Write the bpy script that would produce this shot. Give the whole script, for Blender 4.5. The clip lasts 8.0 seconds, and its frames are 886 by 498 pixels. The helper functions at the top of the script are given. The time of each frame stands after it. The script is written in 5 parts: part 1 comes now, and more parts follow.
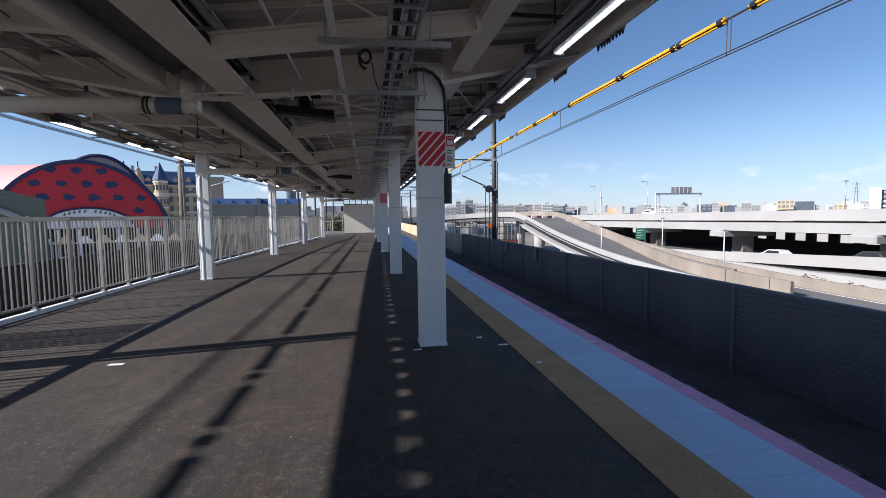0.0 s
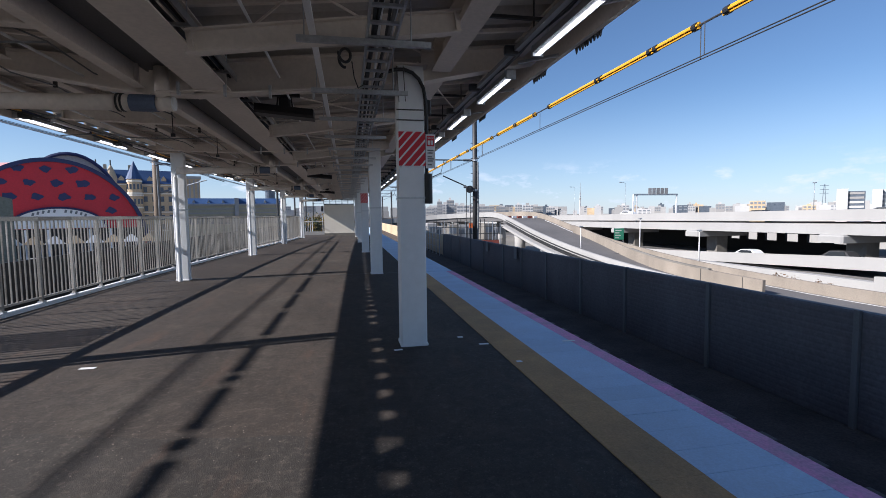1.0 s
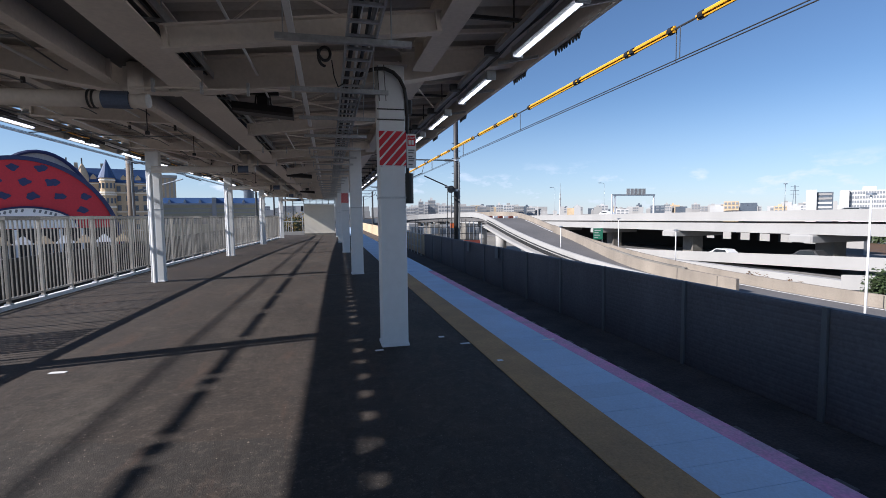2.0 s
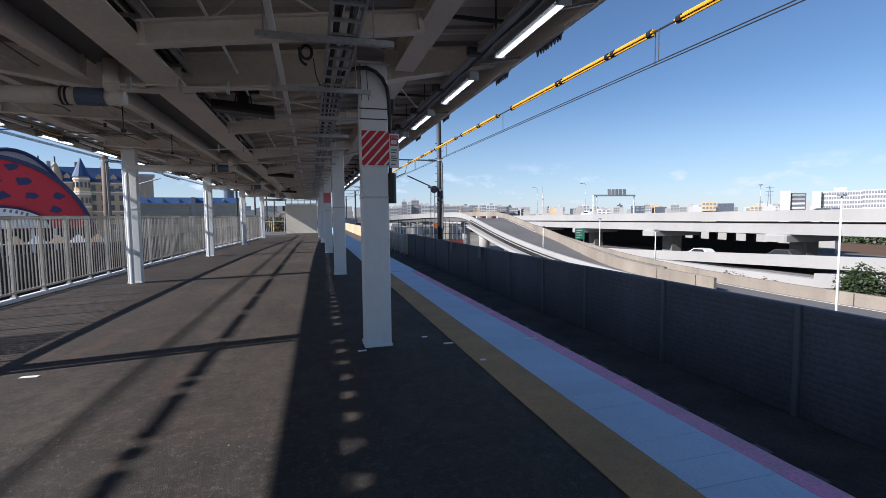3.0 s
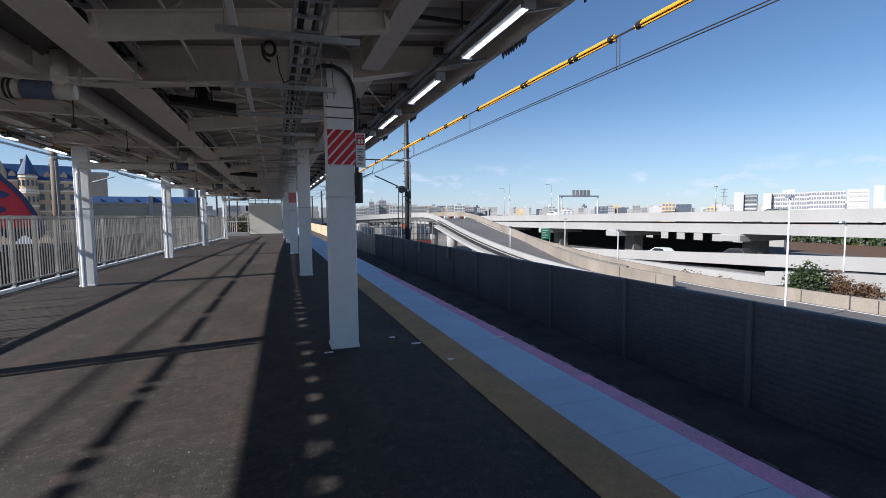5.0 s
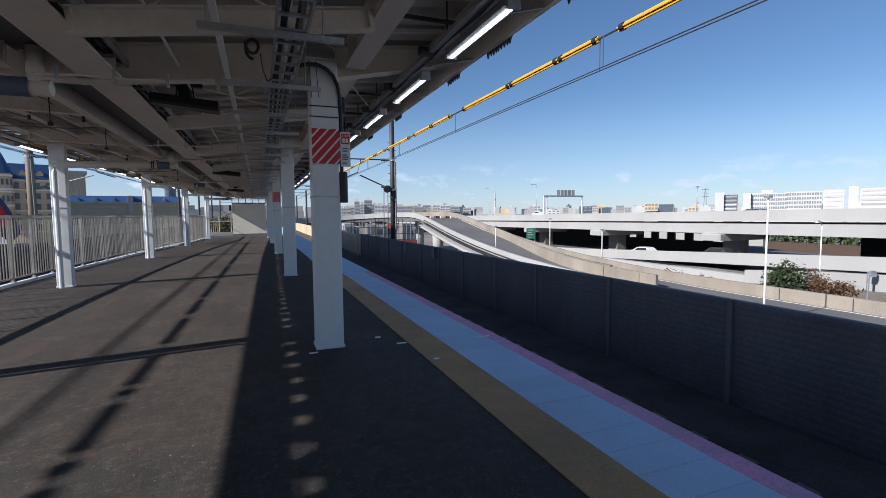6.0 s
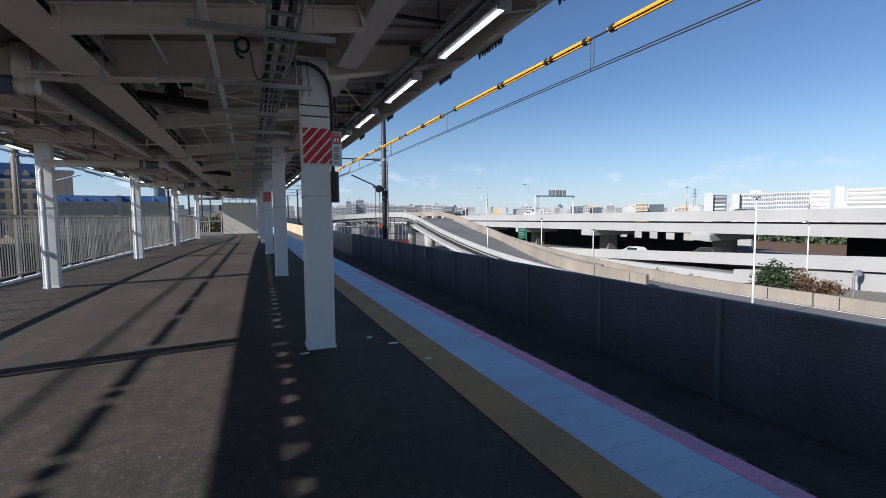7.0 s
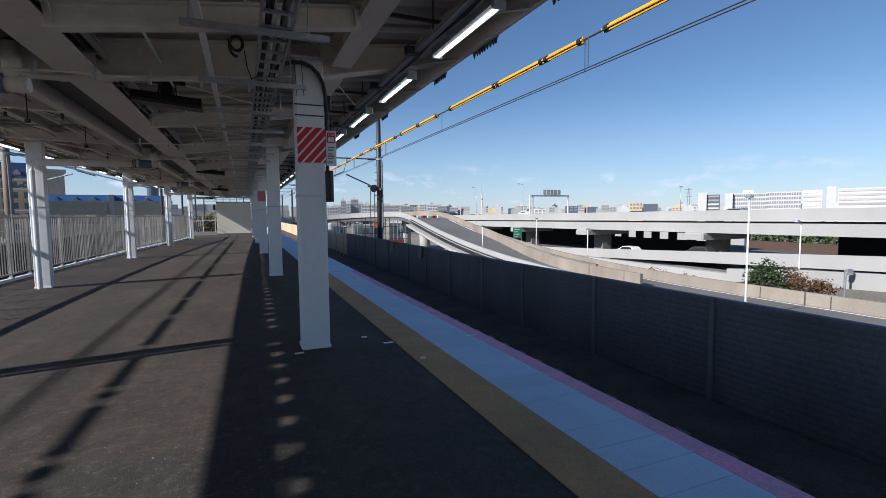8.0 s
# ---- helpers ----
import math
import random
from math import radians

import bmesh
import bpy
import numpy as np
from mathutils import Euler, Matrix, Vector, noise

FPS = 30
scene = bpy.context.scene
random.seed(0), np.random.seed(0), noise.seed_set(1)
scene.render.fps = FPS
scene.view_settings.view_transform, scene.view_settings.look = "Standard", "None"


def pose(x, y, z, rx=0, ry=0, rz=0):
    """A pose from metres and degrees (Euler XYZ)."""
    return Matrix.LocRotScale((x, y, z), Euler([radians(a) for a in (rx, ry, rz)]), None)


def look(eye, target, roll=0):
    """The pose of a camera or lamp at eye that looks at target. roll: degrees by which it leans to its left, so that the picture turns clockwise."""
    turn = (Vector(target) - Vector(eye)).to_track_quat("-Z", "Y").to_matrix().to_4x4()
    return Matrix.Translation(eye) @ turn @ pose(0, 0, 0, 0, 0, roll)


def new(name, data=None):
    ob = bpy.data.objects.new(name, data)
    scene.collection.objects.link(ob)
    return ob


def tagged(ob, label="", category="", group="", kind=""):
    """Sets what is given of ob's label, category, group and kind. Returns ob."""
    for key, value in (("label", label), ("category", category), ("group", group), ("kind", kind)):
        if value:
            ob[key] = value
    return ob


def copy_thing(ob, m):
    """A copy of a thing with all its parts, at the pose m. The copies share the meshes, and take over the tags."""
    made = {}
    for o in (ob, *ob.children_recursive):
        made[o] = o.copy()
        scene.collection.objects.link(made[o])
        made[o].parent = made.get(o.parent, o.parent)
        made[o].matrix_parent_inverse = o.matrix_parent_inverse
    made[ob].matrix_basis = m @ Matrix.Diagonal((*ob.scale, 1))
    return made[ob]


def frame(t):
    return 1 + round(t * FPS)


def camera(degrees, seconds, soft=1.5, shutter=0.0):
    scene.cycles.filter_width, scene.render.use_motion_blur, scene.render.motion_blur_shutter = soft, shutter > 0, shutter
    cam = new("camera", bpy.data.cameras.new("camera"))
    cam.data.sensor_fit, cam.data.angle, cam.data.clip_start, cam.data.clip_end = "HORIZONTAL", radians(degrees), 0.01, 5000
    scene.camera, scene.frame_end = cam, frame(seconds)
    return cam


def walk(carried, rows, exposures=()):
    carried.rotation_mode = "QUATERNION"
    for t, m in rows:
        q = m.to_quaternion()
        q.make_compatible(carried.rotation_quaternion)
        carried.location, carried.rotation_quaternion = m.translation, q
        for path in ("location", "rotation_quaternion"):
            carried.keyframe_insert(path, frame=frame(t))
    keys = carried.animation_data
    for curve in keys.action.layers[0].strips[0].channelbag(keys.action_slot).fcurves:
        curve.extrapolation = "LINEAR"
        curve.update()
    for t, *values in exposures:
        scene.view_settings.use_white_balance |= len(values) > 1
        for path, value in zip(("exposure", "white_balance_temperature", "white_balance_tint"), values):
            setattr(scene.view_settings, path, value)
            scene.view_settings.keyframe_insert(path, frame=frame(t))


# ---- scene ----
cam = camera(86.0, 8.0, soft=0.8)
# seconds, yaw, pitch, roll, place: a slow turn to the right, the hand swinging a little with it
TURN = [
    (0, -9.032, -4.128, 0.739, -0.014, 0.019, 1.607),
    (0.5, -10.167, -4.119, 0.715, -0.011, 0.016, 1.606),
    (1, -11.302, -4.126, 0.691, -0.009, 0.013, 1.604),
    (1.5, -12.457, -4.134, 0.669, -0.007, 0.011, 1.603),
    (3, -15.545, -4.163, 0.611, -0.002, 0.004, 1.600),
    (3.5, -16.520, -4.143, 0.594, 0.000, 0.002, 1.600),
    (4, -17.469, -4.161, 0.579, 0.002, -0.000, 1.599),
    (4.5, -18.427, -4.161, 0.565, 0.003, -0.002, 1.598),
    (6, -21.114, -4.219, 0.531, 0.007, -0.007, 1.595),
    (6.5, -21.700, -4.222, 0.522, 0.008, -0.009, 1.595),
    (7, -22.079, -4.235, 0.515, 0.009, -0.010, 1.594),
    (7.5, -22.391, -4.251, 0.509, 0.009, -0.012, 1.593),
    (8, -22.682, -4.295, 0.505, 0.010, -0.013, 1.593),
]
walk(cam, [(t, pose(x, y, z, 90 + p, r, w)) for t, w, p, r, x, y, z in TURN],
     exposures=[(0.0, 0.87, 5620, 13), (8.0, 0.66, 5560, 10)])

# ---------------------------------------------------------------- light
SUN_DIR = Vector((0.986, 0.165, -0.637)).normalized()   # the way the light travels
world = bpy.data.worlds.new("sky")
scene.world = world
world.use_nodes = True
wn = world.node_tree.nodes
wl = world.node_tree.links
sky = wn.new("ShaderNodeTexSky")
sky.sky_type = "NISHITA"
sky.sun_disc = False
sky.sun_elevation = radians(32.5)
sky.sun_rotation = radians(260.5)
sky.altitude = 10
sky.air_density, sky.dust_density, sky.ozone_density = 1.0, 0.1, 3.3
wn["Background"].inputs["Strength"].default_value = 0.058
# thin pale haze and small clouds low over the horizon
coord = wn.new("ShaderNodeTexCoord")
split = wn.new("ShaderNodeSeparateXYZ")
wl.new(coord.outputs["Generated"], split.inputs["Vector"])
haze = wn.new("ShaderNodeMapRange")
haze.interpolation_type = "SMOOTHSTEP"
haze.inputs["From Min"].default_value, haze.inputs["From Max"].default_value = 0.24, -0.02
haze.inputs["To Min"].default_value, haze.inputs["To Max"].default_value = 0.0, 0.44
wl.new(split.outputs["Z"], haze.inputs["Value"])
stretch = wn.new("ShaderNodeMapping")
stretch.inputs["Scale"].default_value = (1.0, 1.0, 2.6)
wl.new(coord.outputs["Generated"], stretch.inputs["Vector"])
puffs = wn.new("ShaderNodeTexNoise")
puffs.inputs["Scale"].default_value, puffs.inputs["Detail"].default_value, puffs.inputs["Roughness"].default_value = 11.0, 8, 0.6
wl.new(stretch.outputs["Vector"], puffs.inputs["Vector"])
cover = wn.new("ShaderNodeMapRange")
cover.inputs["From Min"].default_value, cover.inputs["From Max"].default_value = 0.56, 0.68
wl.new(puffs.outputs["Fac"], cover.inputs["Value"])
low = wn.new("ShaderNodeMapRange")
low.interpolation_type = "SMOOTHSTEP"
low.inputs["From Min"].default_value, low.inputs["From Max"].default_value = 0.115, 0.045
wl.new(split.outputs["Z"], low.inputs["Value"])
both = wn.new("ShaderNodeMath")
both.operation = "MULTIPLY"
wl.new(cover.outputs["Result"], both.inputs[0])
wl.new(low.outputs["Result"], both.inputs[1])
mix_haze = wn.new("ShaderNodeMix")
mix_haze.data_type = "RGBA"
wl.new(haze.outputs["Result"], mix_haze.inputs["Factor"])
wl.new(sky.outputs["Color"], mix_haze.inputs[6])
mix_haze.inputs[7].default_value = (6.6, 7.7, 9.2, 1)
mix_cloud = wn.new("ShaderNodeMix")
mix_cloud.data_type = "RGBA"
wl.new(both.outputs[0], mix_cloud.inputs["Factor"])
wl.new(mix_haze.outputs[2], mix_cloud.inputs[6])
mix_cloud.inputs[7].default_value = (8.6, 8.9, 9.4, 1)
wl.new(mix_cloud.outputs[2], wn["Background"].inputs["Color"])

sun_data = bpy.data.lights.new("sun", "SUN")
sun_data.energy, sun_data.angle, sun_data.color = 4.6, radians(0.55), (1.0, 0.885, 0.735)
sun = new("sun", sun_data)
sun.matrix_world = look((0, 0, 60), Vector((0, 0, 60)) + SUN_DIR)


# ---------------------------------------------------------------- materials
def surface(name, colour, rough=0.6, metal=0.0, spread=0.25, grain=6.0, stain=0.6, bump=0.1, bump_scale=120.0,
            second=None, piece=0.0, spec=0.5, streak=None):
    """A painted, mineral or metal surface: fine grain, larger stains, relief, and a shift from piece to piece."""
    m = bpy.data.materials.new(name)
    m.use_nodes = True
    n, l = m.node_tree.nodes, m.node_tree.links
    b = n["Principled BSDF"]
    geo = n.new("ShaderNodeNewGeometry")
    vec = geo.outputs["Position"]
    if streak:
        mp = n.new("ShaderNodeMapping")
        mp.inputs["Scale"].default_value = streak
        l.new(vec, mp.inputs["Vector"])
        svec = mp.outputs["Vector"]
    else:
        svec = vec
    fine = n.new("ShaderNodeTexNoise")
    fine.inputs["Scale"].default_value = grain * 12
    fine.inputs["Detail"].default_value = 5
    l.new(vec, fine.inputs["Vector"])
    big = n.new("ShaderNodeTexNoise")
    big.inputs["Scale"].default_value = stain
    big.inputs["Detail"].default_value = 6
    big.inputs["Roughness"].default_value = 0.65
    l.new(svec, big.inputs["Vector"])
    ramp = n.new("ShaderNodeValToRGB")
    lo = [c * (1 - spread) for c in (second or colour)]
    hi = [min(1, c * (1 + spread * 0.5)) for c in colour]
    ramp.color_ramp.elements[0].position, ramp.color_ramp.elements[1].position = 0.3, 0.68
    ramp.color_ramp.elements[0].color = (*lo, 1)
    ramp.color_ramp.elements[1].color = (*hi, 1)
    l.new(big.outputs["Fac"], ramp.inputs["Fac"])
    vary = n.new("ShaderNodeMapRange")
    vary.inputs["From Min"].default_value, vary.inputs["From Max"].default_value = 0.3, 0.7
    vary.inputs["To Min"].default_value, vary.inputs["To Max"].default_value = 1 - spread * 0.6, 1 + spread * 0.6
    l.new(fine.outputs["Fac"], vary.inputs["Value"])
    hsv = n.new("ShaderNodeHueSaturation")
    l.new(ramp.outputs["Color"], hsv.inputs["Color"])
    value = vary.outputs["Result"]
    if piece:
        oi = n.new("ShaderNodeObjectInfo")
        pr = n.new("ShaderNodeMapRange")
        pr.inputs["To Min"].default_value, pr.inputs["To Max"].default_value = 1 - piece, 1 + piece
        l.new(oi.outputs["Random"], pr.inputs["Value"])
        mu = n.new("ShaderNodeMath")
        mu.operation = "MULTIPLY"
        l.new(value, mu.inputs[0])
        l.new(pr.outputs["Result"], mu.inputs[1])
        value = mu.outputs[0]
    l.new(value, hsv.inputs["Value"])
    l.new(hsv.outputs["Color"], b.inputs["Base Color"])
    b.inputs["Metallic"].default_value = metal
    b.inputs["Specular IOR Level"].default_value = spec
    rr = n.new("ShaderNodeMapRange")
    rr.inputs["To Min"].default_value, rr.inputs["To Max"].default_value = max(0.02, rough - 0.12), min(1, rough + 0.12)
    l.new(big.outputs["Fac"], rr.inputs["Value"])
    l.new(rr.outputs["Result"], b.inputs["Roughness"])
    if bump:
        rel = n.new("ShaderNodeTexNoise")
        rel.inputs["Scale"].default_value = bump_scale
        rel.inputs["Detail"].default_value = 3
        l.new(vec, rel.inputs["Vector"])
        bp = n.new("ShaderNodeBump")
        bp.inputs["Strength"].default_value = bump
        bp.inputs["Distance"].default_value = 0.01
        l.new(rel.outputs["Fac"], bp.inputs["Height"])
        l.new(bp.outputs["Normal"], b.inputs["Normal"])
    return m


def glowing(name, colour, strength):
    m = bpy.data.materials.new(name)
    m.use_nodes = True
    b = m.node_tree.nodes["Principled BSDF"]
    b.inputs["Base Color"].default_value = (*colour, 1)
    b.inputs["Emission Color"].default_value = (*colour, 1)
    b.inputs["Emission Strength"].default_value = strength
    return m


def asphalt(name="asphalt", base=(0.060, 0.046, 0.037), second=(0.042, 0.034, 0.029)):
    """Old platform asphalt: worn stone grains, long scuffs, pale dust and dark stains."""
    m = surface(name, base, 0.78, spread=0.42, grain=9, stain=0.35, bump=0.5, bump_scale=190, second=second, spec=0.38)
    n, l = m.node_tree.nodes, m.node_tree.links
    b = n["Principled BSDF"]
    src = b.inputs["Base Color"].links[0].from_socket
    geo = n.new("ShaderNodeNewGeometry")

    def layer(src, scale, stretch, lo, hi, colour, amount, detail=6, rough=0.7):
        mp = n.new("ShaderNodeMapping")
        mp.inputs["Scale"].default_value = stretch
        l.new(geo.outputs["Position"], mp.inputs["Vector"])
        tex = n.new("ShaderNodeTexNoise")
        tex.inputs["Scale"].default_value, tex.inputs["Detail"].default_value, tex.inputs["Roughness"].default_value = scale, detail, rough
        l.new(mp.outputs["Vector"], tex.inputs["Vector"])
        mr = n.new("ShaderNodeMapRange")
        mr.inputs["From Min"].default_value, mr.inputs["From Max"].default_value = lo, hi
        mr.inputs["To Max"].default_value = amount
        l.new(tex.outputs["Fac"], mr.inputs["Value"])
        mix = n.new("ShaderNodeMix")
        mix.data_type = "RGBA"
        l.new(mr.outputs["Result"], mix.inputs["Factor"])
        l.new(src, mix.inputs[6])
        mix.inputs[7].default_value = (*colour, 1)
        return mix.outputs[2]
    src = layer(src, 1.1, (1, 0.35, 1), 0.50, 0.70, (0.12, 0.104, 0.087), 0.45)       # pale dusty scuffs
    src = layer(src, 0.8, (1, 0.6, 1), 0.53, 0.68, (0.027, 0.023, 0.021), 0.7)         # dark stains
    src = layer(src, 5.0, (1, 0.8, 1), 0.45, 0.62, (0.026, 0.021, 0.018), 0.65)       # mottling
    src = layer(src, 14, (1, 1, 1), 0.52, 0.68, (0.125, 0.102, 0.084), 0.5)           # worn spots
    src = layer(src, 55, (1, 1, 1), 0.62, 0.72, (0.21, 0.185, 0.16), 0.42, 2, 0.5)     # bare stone grains
    src = layer(src, 38, (1, 1, 1), 0.56, 0.68, (0.018, 0.015, 0.014), 0.6, 3, 0.6)  # open pits between the stones
    src = layer(src, 0.45, (1, 0.8, 1), 0.5, 0.62, (0.036, 0.030, 0.028), 0.45)       # broad worn tracks
    src = layer(src, 3.2, (1, 0.2, 1), 0.56, 0.70, (0.10, 0.060, 0.042), 0.5)         # rusty run marks
    src = layer(src, 9.0, (1, 1, 1), 0.72, 0.78, (0.24, 0.22, 0.19), 0.6, 4, 0.6)     # small pale chips
    l.new(src, b.inputs["Base Color"])
    return m


M_ASPHALT = asphalt()
M_PATCH = asphalt("cooler_asphalt", (0.048, 0.041, 0.036), (0.036, 0.032, 0.029))
M_TACTILE = surface("ochre_paving", (0.47, 0.29, 0.125), 0.75, spread=0.25, grain=5, stain=1.3, bump=0.4, bump_scale=90, piece=0.02)
M_EDGE = surface("pale_edge_tile", (0.52, 0.66, 0.84), 0.6, spread=0.12, grain=5, stain=1.1, bump=0.25, bump_scale=140, piece=0.04)
M_PINK = surface("worn_pink_paint", (0.80, 0.28, 0.52), 0.6, spread=0.25, grain=4, stain=2.2, bump=0.2, piece=0.05, second=(0.66, 0.45, 0.55))
M_CONCRETE = surface("concrete", (0.22, 0.205, 0.18), 0.85, spread=0.28, grain=4, stain=0.25, bump=0.3, bump_scale=60, second=(0.18, 0.165, 0.145))
M_PALE = surface("pale_concrete", (0.365, 0.357, 0.345), 0.75, spread=0.11, grain=1.5, stain=0.12, bump=0.1, bump_scale=20, streak=(1, 1, 0.25))
M_WHITE = surface("white_painted_steel", (0.75, 0.765, 0.78), 0.42, spread=0.045, grain=1.0, stain=0.7, bump=0.05, bump_scale=40, streak=(1, 1, 0.3))
M_ROOF = surface("painted_roof_steel", (0.71, 0.64, 0.565), 0.6, spread=0.10, grain=2, stain=0.8, bump=0.06, bump_scale=30)
M_DECK = surface("grey_folded_deck", (0.46, 0.42, 0.375), 0.6, spread=0.14, grain=2, stain=0.6, bump=0.05, bump_scale=30)
M_GALV = surface("galvanised_steel", (0.50, 0.52, 0.54), 0.42, metal=0.85, spread=0.2, grain=3, stain=2.0, bump=0.05)
# piece: uneven glints on the pickets, put into their base colour
M_STEEL = surface("stainless_fence_steel", (0.44, 0.40, 0.35), 0.4, metal=0.6, spread=0.25, grain=3, stain=1.2, bump=0.04, piece=0.32)
M_DARKWALL = surface("dark_barrier_panel", (0.122, 0.115, 0.125), 0.7, spread=0.3, grain=2, stain=0.7, bump=0.15, bump_scale=50, streak=(1, 1, 0.3))
# near-black brown with deep shade already in the colour
M_BROWNSHADE = surface("brown_black_shade", (0.013, 0.0115, 0.01), 0.7, spread=0.3, grain=2, stain=0.7, bump=0.1)
M_BALLAST = surface("ballast", (0.082, 0.064, 0.052), 0.95, spread=0.5, grain=3, stain=1.0, bump=1.0, bump_scale=22)
M_RAIL = surface("rusty_rail", (0.22, 0.13, 0.08), 0.5, metal=0.6, spread=0.3)
M_POST = surface("grey_barrier_post", (0.15, 0.15, 0.155), 0.6, spread=0.2)
M_WEATHERED = surface("weathered_concrete", (0.29, 0.25, 0.205), 0.9, spread=0.3, grain=1.2, stain=0.22, bump=0.2, bump_scale=15, streak=(1, 1, 0.3))
M_BLACK = surface("black_rubber", (0.018, 0.018, 0.02), 0.5, spread=0.3, bump=0.05)
M_DARK = surface("dark_steel", (0.05, 0.05, 0.052), 0.55, spread=0.3, metal=0.3)
M_RED = surface("red_sign_film", (0.56, 0.010, 0.028), 0.4, spread=0.1, bump=0)
M_SIGNWHITE = surface("white_sign_film", (0.80, 0.80, 0.80), 0.4, spread=0.06, bump=0)
M_SIGNGREY = surface("grey_print", (0.16, 0.17, 0.18), 0.5, spread=0.1, bump=0)
M_YELLOW = surface("yellow_cable_cover", (0.80, 0.40, 0.02), 0.45, spread=0.15, bump=0.03)
M_BLUEPIPE = surface("blue_pipe_lagging", (0.10, 0.13, 0.20), 0.6, spread=0.2)
M_CREAM = surface("cream_cladding", (0.84, 0.78, 0.67), 0.7, spread=0.12, grain=2, stain=0.5)
M_GROUND = surface("ground", (0.22, 0.20, 0.17), 0.95, spread=0.4, grain=0.3, stain=0.03, bump=0.2, bump_scale=3)
M_ROAD = surface("road_asphalt", (0.13, 0.125, 0.125), 0.9, spread=0.25, grain=1.5, stain=0.15, bump=0.3, bump_scale=40)
M_CITY = surface("city_render", (0.42, 0.41, 0.40), 0.85, spread=0.2, grain=0.3, stain=0.02, bump=0, piece=0.35)
M_CITYDARK = surface("far_window_glass", (0.10, 0.12, 0.15), 0.3, spread=0.2, grain=0.3, bump=0)
M_FARWIN = surface("hazy_far_glass", (0.22, 0.235, 0.26), 0.4, spread=0.2, grain=0.3, bump=0)
M_WHITEWALL = surface("white_far_render", (0.50, 0.495, 0.49), 0.8, spread=0.1, grain=0.3, stain=0.05, bump=0)
M_RUST = surface("rusty_sheet", (0.24, 0.055, 0.035), 0.7, spread=0.3)
M_THEMERED = surface("red_wall_paint", (0.50, 0.022, 0.035), 0.6, spread=0.12, grain=0.5, stain=0.2, bump=0)
M_THEMEBLUE = surface("navy_paint", (0.022, 0.03, 0.10), 0.55, spread=0.15, grain=0.5, stain=0.2, bump=0)
M_PINKROOF = surface("pink_vault", (0.70, 0.32, 0.30), 0.6, spread=0.1, grain=0.5, stain=0.2, bump=0)
M_SANDSTONE = surface("sand_facade", (0.56, 0.43, 0.28), 0.85, spread=0.2, grain=0.5, stain=0.15, bump=0)
M_BLUEROOF = surface("blue_slate_roof", (0.035, 0.075, 0.18), 0.5, spread=0.25, grain=0.8, stain=0.2, bump=0)
M_LEAF = surface("leaves", (0.045, 0.072, 0.022), 0.7, spread=0.45, grain=1, stain=1.2, bump=0, second=(0.032, 0.045, 0.014))
M_LEAFDRY = surface("dry_leaves", (0.13, 0.072, 0.035), 0.8, spread=0.4, grain=1, stain=1.2, bump=0)
M_YELLOWLEAF = surface("yellow_leaves", (0.34, 0.22, 0.03), 0.7, spread=0.35, grain=1, stain=1.2, bump=0)
M_BARK = surface("bark", (0.10, 0.075, 0.055), 0.9, spread=0.3, grain=3, stain=3)
M_GREENSIGN = surface("green_road_sign", (0.015, 0.12, 0.07), 0.5, spread=0.1, bump=0)
M_LAMP = glowing("led_tube", (1.0, 0.98, 0.95), 2.4)
M_MASTBROWN = surface("brown_mast_paint", (0.16, 0.12, 0.085), 0.7, spread=0.3, grain=2, stain=0.8, bump=0.05)
M_OLIVE = surface("pale_olive_render", (0.42, 0.39, 0.28), 0.8, spread=0.15, grain=0.5, stain=0.2, bump=0)
M_GRIT = surface("pale_grit", (0.24, 0.205, 0.165), 0.85, spread=0.4, grain=6, stain=3.0, bump=0)
M_LAMPBODY = surface("grey_lamp_casing", (0.30, 0.30, 0.31), 0.5, spread=0.1, bump=0.02)
M_GLASS = surface("smoked_glass", (0.03, 0.035, 0.04), 0.08, spread=0.1, bump=0)
M_CARWHITE = surface("white_car_paint", (0.75, 0.76, 0.78), 0.25, spread=0.05, bump=0)
M_ORANGE = surface("orange_board", (0.75, 0.16, 0.03), 0.5, spread=0.15, bump=0)


